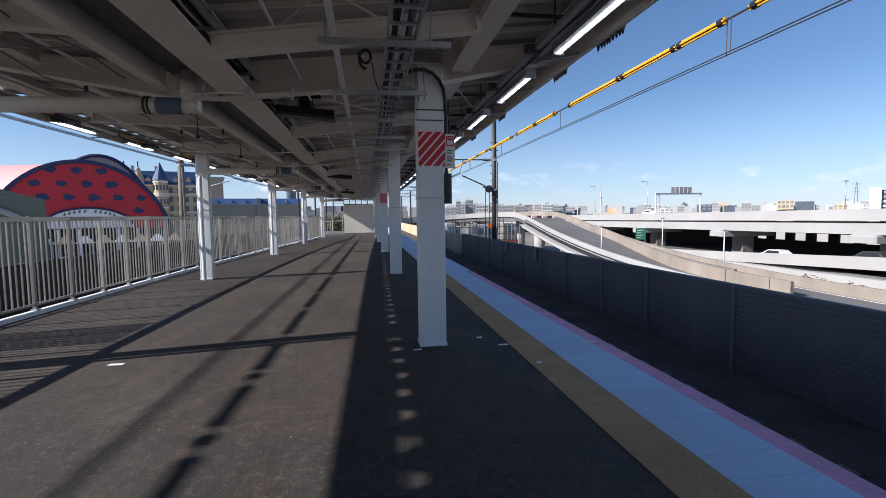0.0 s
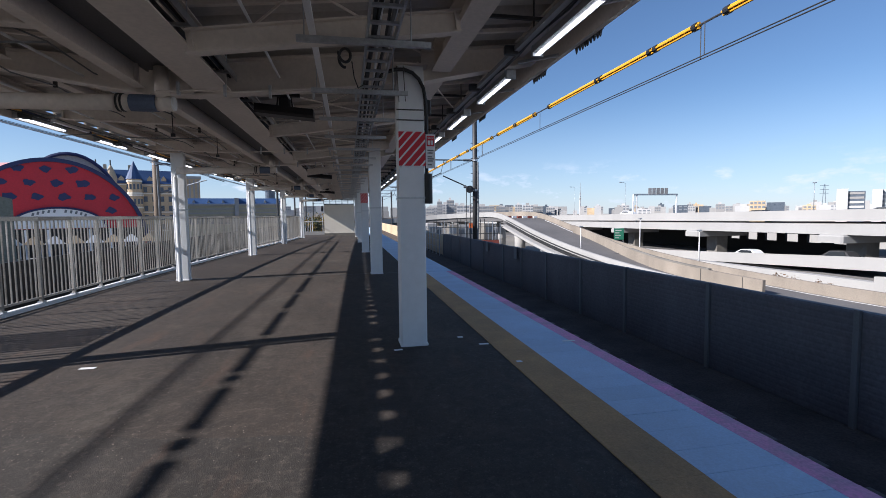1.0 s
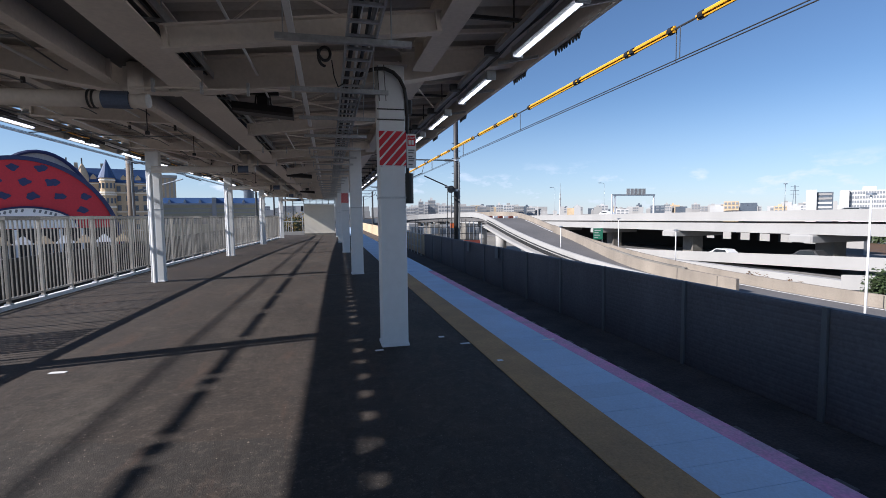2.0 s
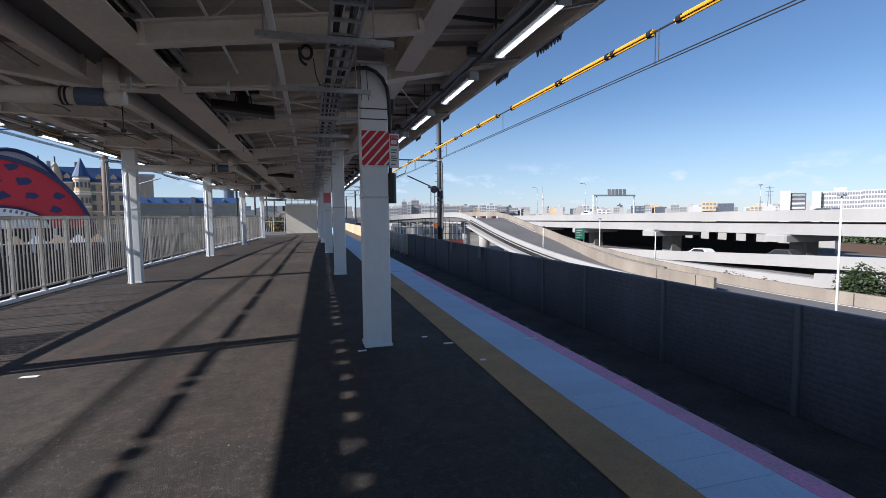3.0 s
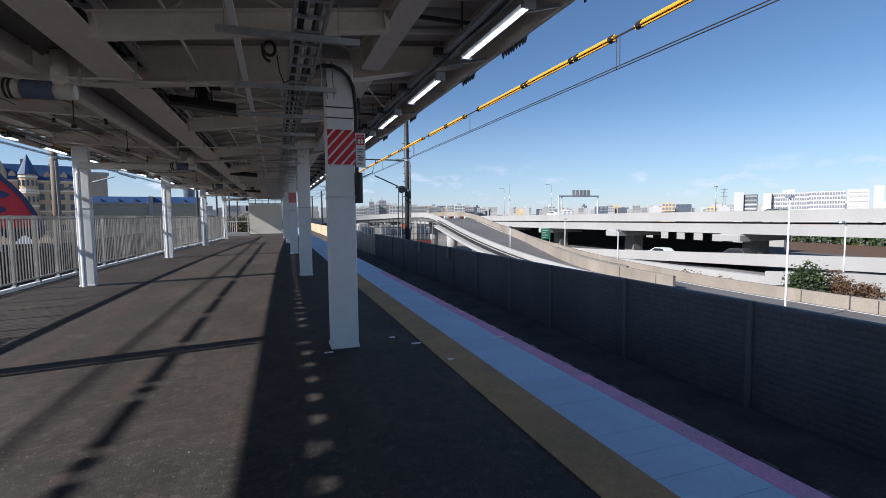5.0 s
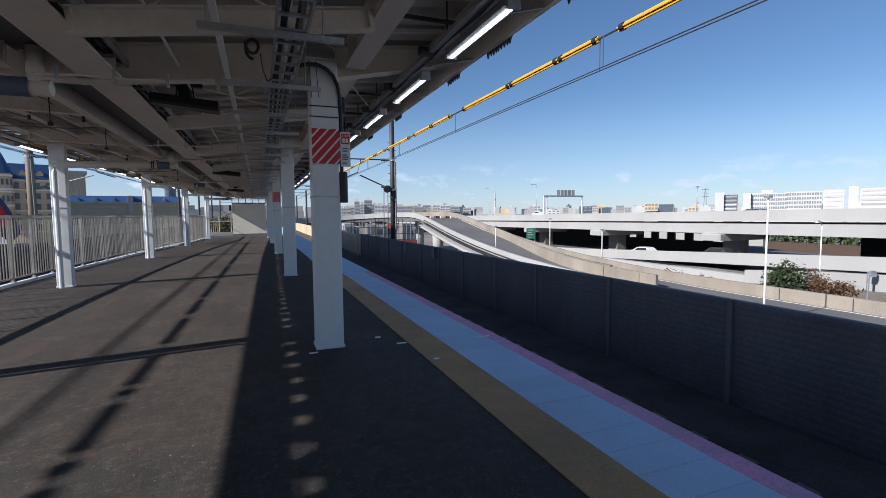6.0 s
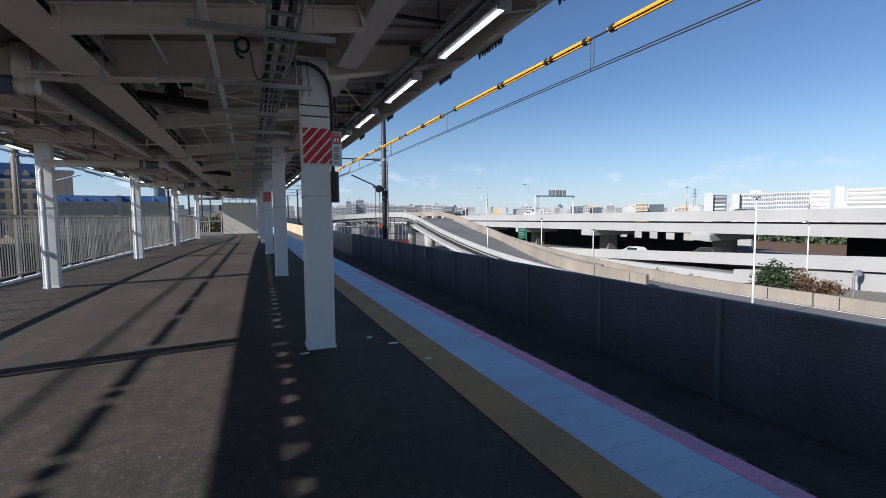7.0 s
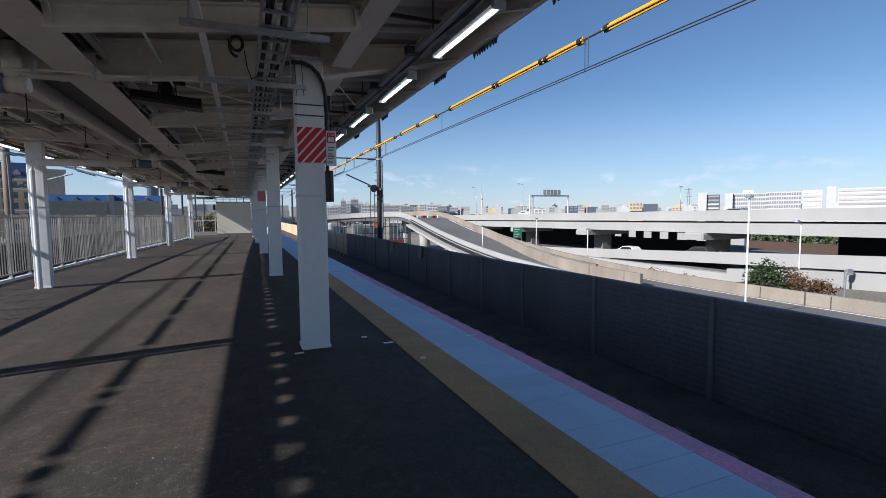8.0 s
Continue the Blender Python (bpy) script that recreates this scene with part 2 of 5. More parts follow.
# ---------------------------------------------------------------- mesh code
class Geo:
    """Vertices and faces of one mesh."""

    def __init__(self):
        self.v, self.f = [], []

    def add(self, verts, faces):
        o = len(self.v)
        self.v += [tuple(p) for p in verts]
        self.f += [tuple(i + o for i in f) for f in faces]
        return self

    def box(self, x0, x1, y0, y1, z0, z1):
        return self.add([(x0, y0, z0), (x1, y0, z0), (x1, y1, z0), (x0, y1, z0), (x0, y0, z1), (x1, y0, z1), (x1, y1, z1), (x0, y1, z1)],
                        [(0, 3, 2, 1), (4, 5, 6, 7), (0, 1, 5, 4), (1, 2, 6, 5), (2, 3, 7, 6), (3, 0, 4, 7)])

    def bevel_box(self, x0, x1, y0, y1, z0, z1, c):
        """A box whose upright edges and top edge are cut."""
        def ring(i, z):
            return [(x0 + c + i, y0 + i, z), (x1 - c - i, y0 + i, z), (x1 - i, y0 + c + i, z), (x1 - i, y1 - c - i, z),
                    (x1 - c - i, y1 - i, z), (x0 + c + i, y1 - i, z), (x0 + i, y1 - c - i, z), (x0 + i, y0 + c + i, z)]
        return self.rings([ring(0, z0), ring(0, z1 - c), ring(c * 0.7, z1)])

    def rings(self, loops, caps=True):
        n = len(loops[0])
        verts = [p for loop in loops for p in loop]
        faces = []
        for k in range(len(loops) - 1):
            for i in range(n):
                j = (i + 1) % n
                faces.append((k * n + i, k * n + j, (k + 1) * n + j, (k + 1) * n + i))
        if caps:
            faces += [tuple(reversed(range(n))), tuple(range((len(loops) - 1) * n, len(loops) * n))]
        return self.add(verts, faces)

    def tube(self, points, r, n=8, r1=None):
        """A round bar along the points, tapering from r to r1."""
        pts = [Vector(p) for p in points]
        r1 = r if r1 is None else r1
        loops = []
        for k, p in enumerate(pts):
            d = (pts[min(k + 1, len(pts) - 1)] - pts[max(k - 1, 0)]).normalized()
            a = d.orthogonal().normalized() if abs(d.z) > 0.95 else d.cross(Vector((0, 0, 1))).normalized()
            b = a.cross(d).normalized()
            q = r + (r1 - r) * k / max(1, len(pts) - 1)
            loops.append([p + (a * math.cos(2 * math.pi * i / n) + b * math.sin(2 * math.pi * i / n)) * q for i in range(n)])
        return self.rings(loops)

    def bar(self, p, q, w, h):
        """A square bar from p to q, w wide and h high."""
        p, q = Vector(p), Vector(q)
        d = (q - p).normalized()
        a = d.cross(Vector((0, 0, 1)))
        a = Vector((1, 0, 0)) if a.length < 1e-3 else a.normalized()
        b = a.cross(d).normalized()
        ring = [a * (-w / 2) - b * (h / 2), a * (w / 2) - b * (h / 2), a * (w / 2) + b * (h / 2), a * (-w / 2) + b * (h / 2)]
        return self.rings([[p + o for o in ring], [q + o for o in ring]])

    def ibeam(self, p, q, w, h, tf=0.016, tw=0.012, up=Vector((0, 0, 1))):
        """A rolled steel H beam; p and q run along the middle of its underside."""
        p, q = Vector(p), Vector(q)
        d = (q - p).normalized()
        a = d.cross(up).normalized()
        b = a.cross(d).normalized()
        s = [(-w / 2, 0), (w / 2, 0), (w / 2, tf), (tw / 2, tf), (tw / 2, h - tf), (w / 2, h - tf), (w / 2, h), (-w / 2, h), (-w / 2, h - tf),
             (-tw / 2, h - tf), (-tw / 2, tf), (-w / 2, tf)]
        return self.rings([[p + a * x + b * z for x, z in s], [q + a * x + b * z for x, z in s]])

    def sweep(self, path, section):
        """A closed section of (offset to the right, height) carried along a path of (x, y, z)."""
        pts = [Vector(p) for p in path]
        loops = []
        for k, p in enumerate(pts):
            d = pts[min(k + 1, len(pts) - 1)] - pts[max(k - 1, 0)]
            a = Vector((d.y, -d.x, 0)).normalized()
            loops.append([p + a * x + Vector((0, 0, z)) for x, z in section])
        return self.rings(loops)

    def mesh(self, name, material, smooth=False):
        me = bpy.data.meshes.new(name)
        me.from_pydata(self.v, [], self.f)
        me.materials.append(material)
        bm = bmesh.new()
        bm.from_mesh(me)
        bmesh.ops.recalc_face_normals(bm, faces=bm.faces)
        bm.to_mesh(me)
        bm.free()
        if smooth:
            for p in me.polygons:
                p.use_smooth = True
        return me


def lettering(text, size, x, y, z, material):
    """Raised letters in the built-in font, upright and facing the platform."""
    curve = bpy.data.curves.new("letters", "FONT")
    curve.body, curve.size, curve.extrude = text, size, 0.001
    tmp = bpy.data.objects.new("letters", curve)
    me = bpy.data.meshes.new_from_object(tmp)
    me.transform(pose(x, y, z, 90))
    me.materials.clear()
    me.materials.append(material)
    bpy.data.objects.remove(tmp)
    return me


def part(name, geo, material, parent=None, label="", smooth=False, at=None, words=None):
    ob = new(name, lettering(*words, material) if words else geo.mesh(name, material, smooth))
    if at is not None:
        ob.matrix_basis = at
    if parent:
        ob.parent = parent
    return tagged(ob, label=label)


def structure(name, geo, material, label, category, smooth=False):
    return tagged(part(name, geo, material, smooth=smooth), label=label, category=category, kind="structure")


def thing(name, label, category, group="", at=None, kind=""):
    ob = new(name)
    if at is not None:
        ob.matrix_basis = at
    return tagged(ob, label=label, category=category, group=group, kind=kind)


def piece(mesh, name, parent, x, y, z, rz=0.0):
    ob = new(name, mesh)
    ob.matrix_basis = pose(x, y, z, 0, 0, rz)
    ob.parent = parent
    return ob


# ---------------------------------------------------------------- the plan
EDGE = 2.87            # platform edge beside the near track
FRAMES = (-1.7, 5.86, 13.25, 21.2, 29.2, 37.0)
Y0, Y1 = -9.0, 41.5    # the stretch of platform and roof


def left_row(y):
    """Where the row of outer columns stands: it closes in on the other row."""
    return -4.33 + 0.019 * (y - 5.7) + 0.0005 * max(0, y - 10) ** 2


def fence_line(y):
    return min(-5.74 + 0.022 * (y - 4) + 0.002 * max(0, y - 8) ** 2, left_row(y) - 0.27)


# ---------------------------------------------------------------- platform and track
g = Geo()
ys = [Y0 + i * (Y1 + 4 - Y0) / 40 for i in range(41)]
loops = []
for y in ys:
    xl = fence_line(y) - 0.22
    loops.append([(xl, y, -0.35), (1.68, y, -0.35), (1.68, y, 0.0), (xl, y, 0.0)])
g.rings(loops)
floor = structure("floor", g, M_ASPHALT, "worn brown-grey asphalt railway platform with stains", "platform")

g = Geo()
rim = random.Random(8)
front = [(-6.2 + 0.3 * k, 4.95 - 0.075 * k + rim.uniform(-0.05, 0.05)) for k in range(27)]
loop_p = [(-6.2, Y0 + 1)] + front + [(1.66, Y0 + 1)]
loop_p = [(min(1.66, max(x, fence_line(y) + 0.1)), y) for x, y in loop_p]
g.rings([[(x, y, 0.0002) for x, y in loop_p], [(x, y, 0.002) for x, y in loop_p]])
structure("floor_patch", g, M_PATCH, "cooler grey repaired patch in the asphalt", "platform")
g = Geo()
g.box(-6.6, EDGE - 0.12, Y0, 75, -1.35, -0.352)
g.box(1.682, EDGE - 0.02, Y0, 75, -0.35, -0.06)
structure("platform_base", g, M_CONCRETE, "concrete platform base with a recessed face", "platform")

g = Geo()
g.box(EDGE - 0.118, 9.5, Y0, 140, -1.6, -1.15)
structure("track_bed", g, M_BALLAST, "dark crushed stone ballast beside the platform", "track bed")
g = Geo()
g.box(-10.2, -6.602, Y0 - 20, 140, -1.6, -1.15)
structure("track_bed_far", g, M_BALLAST, "dark crushed stone ballast behind the fence", "track bed")

GROUND_Z = -6.4
g = Geo()
g.add([(-3500, -3500, GROUND_Z), (3500, -3500, GROUND_Z), (3500, 3500, GROUND_Z), (-3500, 3500, GROUND_Z)], [(0, 1, 2, 3)])
structure("ground", g, M_GROUND, "dull brown open ground below the railway", "ground")
g = Geo()
g.box(-10.35, 9.5, -40, 260, GROUND_Z, -1.6)
structure("embankment", g, M_CONCRETE, "concrete embankment that carries the railway", "embankment")

# ---------------------------------------------------------------- dark barriers on both sides
def barrier(name, x, face, y0, y1, top, label):
    ob = thing(name, label, "barrier", kind="structure")
    g = Geo()
    g.box(x, x + 0.12, y0, y1, -1.15, top)
    # the west barrier's shade is in its near-black colour
    part("barrier_wall", g, M_DARKWALL if face < 0 else M_BROWNSHADE, ob)
    return ob


wall_east = barrier("wall_east", 6.2, -1, -12, 31, 0.34, "dark grey panel barrier along the track, in shade")
post = Geo().box(-0.05, -0.002, -0.036, 0.036, -1.15, 0.36).mesh("post", M_POST)
POSTS = (-5.0, -2.6, -0.2, 2.25, 4.72, 7.22, 9.78, 11.9, 14.2, 16.4, 18.5, 21.4, 23.8, 26.2, 28.6, 30.9)
for y in POSTS:
    piece(post, "post", wall_east, 6.2, y, 0)
# ribbed sheets between the posts
for a, b in zip(POSTS, POSTS[1:]):
    prof = [(0.0, -1.149)]
    for k in range(17):
        z = -1.149 + 0.0865 * k
        prof += [(-0.010, z + 0.004), (-0.0125, z + 0.026), (-0.0125, z + 0.062), (-0.010, z + 0.084)]
    prof.append((0.0, 0.333))
    g = Geo()
    g.rings([[(6.199 + x, y, z) for x, z in prof] for y in (a + 0.047, b - 0.047)])
    part("ribbed_panel", g, M_DARKWALL, wall_east)
wall_west = barrier("wall_west", -10.2, 1, -30, 120, 0.32, "dark grey panel barrier beyond the far track, shade put into its near-black colour")

# ---------------------------------------------------------------- roof
VALLEY, LEFT_Z, VALLEY_Z, RIGHT_X, RIGHT_Z = -1.86, 3.445, 3.30, 2.42, 3.74


def deck_z(x):
    """Underside of the deck east of the valley."""
    return VALLEY_Z + (RIGHT_Z - VALLEY_Z) * (x - VALLEY) / (RIGHT_X - VALLEY)


def deck(g, x_of, z_a, z_b):
    """Folded plates: ribs that run across the platform, 0.43 m apart, from the valley to the eave."""
    pitch, prof = 0.478, ((0.02, 0.0), (0.25, 0.0), (0.32, 0.085), (0.43, 0.085))
    line = []
    y = Y0
    while y < Y1:
        line += [(y + a, b) for a, b in prof]
        y += pitch
    v, f = [], []
    for yy, dz in line:
        xe = x_of(yy)
        v += [(VALLEY, yy, z_a + dz), (xe, yy, z_b + dz), (VALLEY, yy, z_a + dz + 0.012), (xe, yy, z_b + dz + 0.012)]
    for k in range(len(line) - 1):
        a, b = 4 * k, 4 * k + 4
        f += [(a, b, b + 1, a + 1), (a + 2, a + 3, b + 3, b + 2), (a + 1, b + 1, b + 3, a + 3), (a, a + 2, b + 2, b)]
    g.add(v, f)


g = Geo()
deck(g, lambda y: left_row(y) - 0.77, VALLEY_Z, LEFT_Z)
deck(g, lambda y: RIGHT_X, VALLEY_Z, RIGHT_Z)
ceiling = structure("ceiling", g, M_DECK, "grey folded steel roof deck over the platform", "roof")

# gutters and edge beams
g = Geo()
n = 30
left_path = [(left_row(y) - 0.75, y, 0) for y in [Y0 + i * (Y1 - Y0) / n for i in range(n + 1)]]
g.sweep(left_path, [(-0.05, 3.17), (0.0, 3.17), (0.0, 3.44), (-0.05, 3.44)])
structure("eave_west", g, M_ROOF, "grey steel eave board over the fence side", "eave")
g = Geo()
g.box(RIGHT_X - 0.05, RIGHT_X, Y0, Y1, 3.36, 3.86)
structure("eave_east", g, M_ROOF, "grey steel eave board over the platform edge", "eave")
g = Geo()
g.box(VALLEY - 0.26, VALLEY + 0.24, Y0, Y1, 3.2, 3.285)
structure("valley_gutter", g, M_POST, "dark grey steel valley gutter", "gutter")


def roof_beam(name, label, paths, w, h):
    ob = thing(name, label, "roof beam", "roof steelwork")
    for p, q in paths:
        p, q = Vector(p), Vector(q)
        up = Vector((0, 0, 1))
        part("bottom_flange", Geo().bar(p + up * 0.008, q + up * 0.008, w, 0.016), M_ROOF, ob)
        part("web", Geo().bar(p + up * (h / 2), q + up * (h / 2), 0.012, h - 0.032), M_ROOF, ob)
        part("top_flange", Geo().bar(p + up * (h - 0.008), q + up * (h - 0.008), w, 0.016), M_ROOF, ob)
        for t in (0.02, 0.98):
            c = p.lerp(q, t)
            d = (q - p).normalized() * 0.006
            part("stiffener", Geo().bar(c - d + up * (h / 2), c + d + up * (h / 2), w - 0.02, h - 0.033), M_ROOF, ob)
    return ob


def bays():
    return [(FRAMES[i] + 0.17, FRAMES[i + 1] - 0.17) for i in range(len(FRAMES) - 1)] + [(Y0, FRAMES[0] - 0.14), (FRAMES[-1] + 0.14, Y1)]


for a, b in bays():
    roof_beam("roof_girder", "grey painted steel girder beside the valley", [((-1.415, a, 2.985), (-1.415, b, 2.985))], 0.37, 0.315)
    roof_beam("roof_girder", "grey painted steel girder beside the valley", [((-2.14, a, 2.985), (-2.14, b, 2.985))], 0.12, 0.315)
    roof_beam("roof_girder", "grey painted steel girder over the column row", [((1.12, a, 3.3), (1.12, b, 3.3))], 0.23, 0.29)
    roof_beam("roof_girder", "grey painted steel girder over the outer columns", [((left_row(a), a, 3.26), (left_row(b), b, 3.26))], 0.2, 0.14)
    roof_beam("roof_girder", "slim grey steel purlin under the deck", [((-3.35, a, 3.22), (-3.35, b, 3.22))], 0.12, 0.14)
    roof_beam("roof_girder", "slim grey steel purlin under the deck", [((2.1, a, 3.52), (2.1, b, 3.52))], 0.1, 0.18)


def rafter(g, y, x0, z0, x1, z1, top0, top1):
    """A deep welded rafter: a web with flanges, its underside rising from x0 to x1."""
    for ya, yb, lo, hi in ((y - 0.1, y + 0.1, 0.0, 0.016), (y - 0.008, y + 0.008, 0.016, None), (y - 0.1, y + 0.1, None, None)):
        ends = []
        for x, z, top in ((x0, z0, top0), (x1, z1, top1)):
            a = z + lo if lo is not None else top - 0.016
            b = z + hi if hi is not None else (top - 0.016 if lo is not None else top)
            ends.append([(x, ya, a), (x, yb, a), (x, yb, b), (x, ya, b)])
        g.rings(ends)


for y in FRAMES:
    xl = left_row(y)
    g = Geo()
    rafter(g, y, -1.63, 2.945, 0.58, 3.16, deck_z(-1.63) - 0.004, deck_z(0.58) - 0.004)
    rafter(g, y, -2.07, 2.93, xl + 0.15, 3.27, 3.296, 3.40)
    g.box(-2.068, -1.632, y - 0.1, y + 0.1, 2.95, 3.195)
    # tapered arms out to both eaves
    rafter(g, y, 0.91, 3.2, RIGHT_X - 0.06, 3.5, deck_z(0.91) - 0.004, deck_z(RIGHT_X - 0.06) - 0.004)
    g.rings([[(xl - 0.15, y - 0.09, 3.2), (xl - 0.15, y + 0.09, 3.2), (xl - 0.15, y + 0.09, 3.4), (xl - 0.15, y - 0.09, 3.4)],
             [(xl - 0.72, y - 0.06, 3.3), (xl - 0.72, y + 0.06, 3.3), (xl - 0.72, y + 0.06, 3.4), (xl - 0.72, y - 0.06, 3.4)]])
    tagged(part("roof_frame", g, M_ROOF), label="grey painted steel cross frame carried by two columns", category="roof beam", group="roof steelwork")
# cross beams between the girders
for a, b in bays():
    for k in (1, 2):
        y = b - 1.5 if k == 2 else a + 2.2
        roof_beam("cross_beam", "grey steel cross beam under the roof deck", [((-1.22, y, 2.888), (1.0, y, 3.19))], 0.11, 0.19)
        roof_beam("cross_beam", "grey steel cross beam under the roof deck", [((left_row(y) + 0.11, y, 3.1), (-2.26, y, 3.04))], 0.12, 0.2)

# ---------------------------------------------------------------- columns
def column(x, y, w, label, group, top, depth=None):
    ob = thing("column", label, "column", group, at=pose(x, y, 0))
    h = w / 2
    k = (depth or w) / 2
    part("shaft", Geo().bevel_box(-h, h, -k, k, 0.0, top, 0.012), M_WHITE, ob)
    part("base_plate", Geo().bevel_box(-h - 0.012, h + 0.012, -k - 0.012, k + 0.012, 0.0, 0.035, 0.01), M_WHITE, ob)
    part("cap_plate", Geo().box(-h - 0.04, h + 0.04, -k - 0.04, k + 0.04, top + 0.001, top + 0.022), M_ROOF, ob)
    for z in (1.80,):
        part("band", Geo().box(-h - 0.006, h + 0.006, -k - 0.006, k + 0.006, z, z + 0.022), M_GALV, ob, "thin metal joint band")
        for sx in (-1, 1):
            part("bolt", Geo().tube([(sx * (h - 0.03), -k - 0.02, z + 0.011), (sx * (h - 0.03), -k - 0.004, z + 0.011)], 0.012, 8), M_GALV, ob)
    return ob


for y in FRAMES:
    column(0.757 - 0.0022 * (y - 5.86), y, 0.315, "white painted square steel column on the platform", "columns near the platform edge", 3.36)
for y in FRAMES:
    column(left_row(y) - 0.008, y, 0.30, "white painted square steel column near the fence", "columns along the fence", 3.235, 0.2)

# ---------------------------------------------------------------- fence
FENCE_TOP = 1.66
def fence_panel(y0, y1):
    x0, x1 = fence_line(y0), fence_line(y1)
    d = Vector((x1 - x0, y1 - y0, 0))
    L = d.length
    turn = math.degrees(math.atan2(d.y, d.x))
    ob = thing("fence_panel", "weathered stainless steel picket fence panel on a pale kerb", "fence", "fence panels", at=pose(x0, y0, 0, 0, 0, turn))
    part("top_rail", Geo().bevel_box(0, L, -0.052, 0.052, FENCE_TOP - 0.075, FENCE_TOP, 0.02), M_STEEL, ob)
    part("bottom_rail", Geo().box(0, L, -0.018, 0.018, 0.15, 0.19), M_STEEL, ob)
    part("post", Geo().bevel_box(-0.027, 0.027, -0.03, 0.03, 0.075, FENCE_TOP + 0.005, 0.008), M_STEEL, ob)
    part("kerb", Geo().bevel_box(0, L, -0.055, 0.055, 0.0, 0.075, 0.012), M_SIGNWHITE, ob, "white painted kerb")
    n = 8
    me = Geo().box(-0.0095, 0.0095, -0.011, 0.011, 0.19, FENCE_TOP - 0.07).mesh("picket", M_STEEL)
    for i in range(1, n):
        piece(me, "picket", ob, L * i / n, 0, 0)
    part("foot", Geo().box(-0.05, 0.05, -0.052, 0.052, 0.076, 0.1), M_GALV, ob)
    return ob


y = -2.0
while y < 38:
    fence_panel(y, y + 1.0)
    y += 1.0

# ---------------------------------------------------------------- end of the platform
g = Geo()
g.box(-1.98, 0.52, 41.5, 41.8, 0.0, 2.55)
structure("wall_end", g, M_CREAM, "cream clad wall closing the platform end", "wall")

# ---------------------------------------------------------------- roads
def ramp_z(y):
    """Height of the ramp: level, then rising ever more steeply to a rounded crest."""
    if y < 28:
        return -5.4
    if y < 78:
        return -5.4 + 0.00168 * (y - 28) ** 2
    s = min(1, (y - 78) / 19)
    return -1.2 * (2 * s ** 3 - 3 * s ** 2 + 1) + 0.168 * 19 * (s ** 3 - 2 * s ** 2 + s) + 1.15 * (3 * s ** 2 - 2 * s ** 3)


ramp_path = [(34, y, ramp_z(y)) for y in range(-60, 91, 3)]
for i in range(1, 17):
    a = radians(i * 8)
    q = 90 + 22 * math.sin(a)
    ramp_path.append((34 - 22 * (1 - math.cos(a)), q, ramp_z(q) if i < 3 else 1.15 - 2.2 * ((i - 2) / 14) ** 2))
ramp = thing("ramp_road", "curving concrete ramp road with pale parapets", "ramp", kind="structure")
part("roadway", Geo().sweep(ramp_path, [(-4, -0.9), (4, -0.9), (4, 0), (-4, 0)]), M_ROAD, ramp)
part("parapet", Geo().sweep([p for p in ramp_path if p[1] > 23 or p[0] < 30], [(-4.3, -0.15), (-4.002, -0.15), (-4.002, 0.85), (-4.3, 0.85)]), M_PALE, ramp)
part("kerb", Geo().sweep([p for p in ramp_path if p[1] <= 24 and p[0] > 30], [(-4.3, -1.0), (-4.002, -1.0), (-4.002, 0.2), (-4.3, 0.2)]), M_PALE, ramp)
part("parapet", Geo().sweep(ramp_path, [(4.002, -1.0), (4.3, -1.0), (4.3, 0.95), (4.002, 0.95)]), M_WEATHERED, ramp)
wall_path = [(34 + 4.1 * (lambda q: q * q * (3 - 2 * q))(min(1, max(0, (y - 42) / 30))), y, ramp_z(y)) for y in range(33, 76, 3)]
part("dividing_wall", Geo().sweep(wall_path, [(-0.6, 0.004), (-0.3, 0.004), (-0.3, 1.25), (-0.6, 1.25)]), M_WEATHERED, ramp, "tan weathered concrete wall")
part("wall_coping", Geo().sweep(wall_path[2:8], [(-0.62, 1.252), (-0.28, 1.252), (-0.28, 1.4), (-0.62, 1.4)]), M_CONCRETE, ramp, "grey concrete coping")

hw = thing("viaduct", "long white concrete expressway viaduct on piers", "viaduct", kind="structure")
hw_path = [(60, y, 2.25 - 0.0078 * max(-40, min(y, 160))) for y in range(-300, 700, 20)]
part("upper_deck", Geo().sweep(hw_path, [(0, -1.65), (16, -1.65), (16, -0.22), (15.7, -0.22), (15.7, -0.9), (0.3, -0.9), (0.3, -0.22), (0, -0.22)]), M_PALE, hw)
part("lower_girder", Geo().sweep(hw_path, [(-1.2, -3.3), (12, -3.3), (12, -1.95), (-1.2, -1.95)]), M_PALE, hw)
for y in range(-120, 640, 24):
    z = 2.25 - 0.0078 * max(-40, min(y, 160))
    part("pier", Geo().bevel_box(62, 64.4, y - 1.2, y + 1.2, GROUND_Z, z - 3.3, 0.2), M_CONCRETE, hw)
    part("pier_cap", Geo().bevel_box(58.0, 68, y - 1.6, y + 1.6, z - 4.3, z - 3.302, 0.2), M_PALE, hw)
slip_path = [(55, y, -1.2 - 3.9 * min(1, max(0, (y + 10) / 85)) - 0.02 * max(0, y - 75)) for y in range(-150, 300, 6)]
slip = thing("slip_road", "white walled lower slip road beside the viaduct", "slip road", kind="structure")
part("parapet", Geo().sweep(slip_path, [(0, -1.45), (0.3, -1.45), (0.3, 0), (0, 0)]), M_PALE, slip)
part("roadway", Geo().sweep(slip_path, [(0.302, -1.4), (8, -1.4), (8, -1.1), (0.302, -1.1)]), M_ROAD, slip)

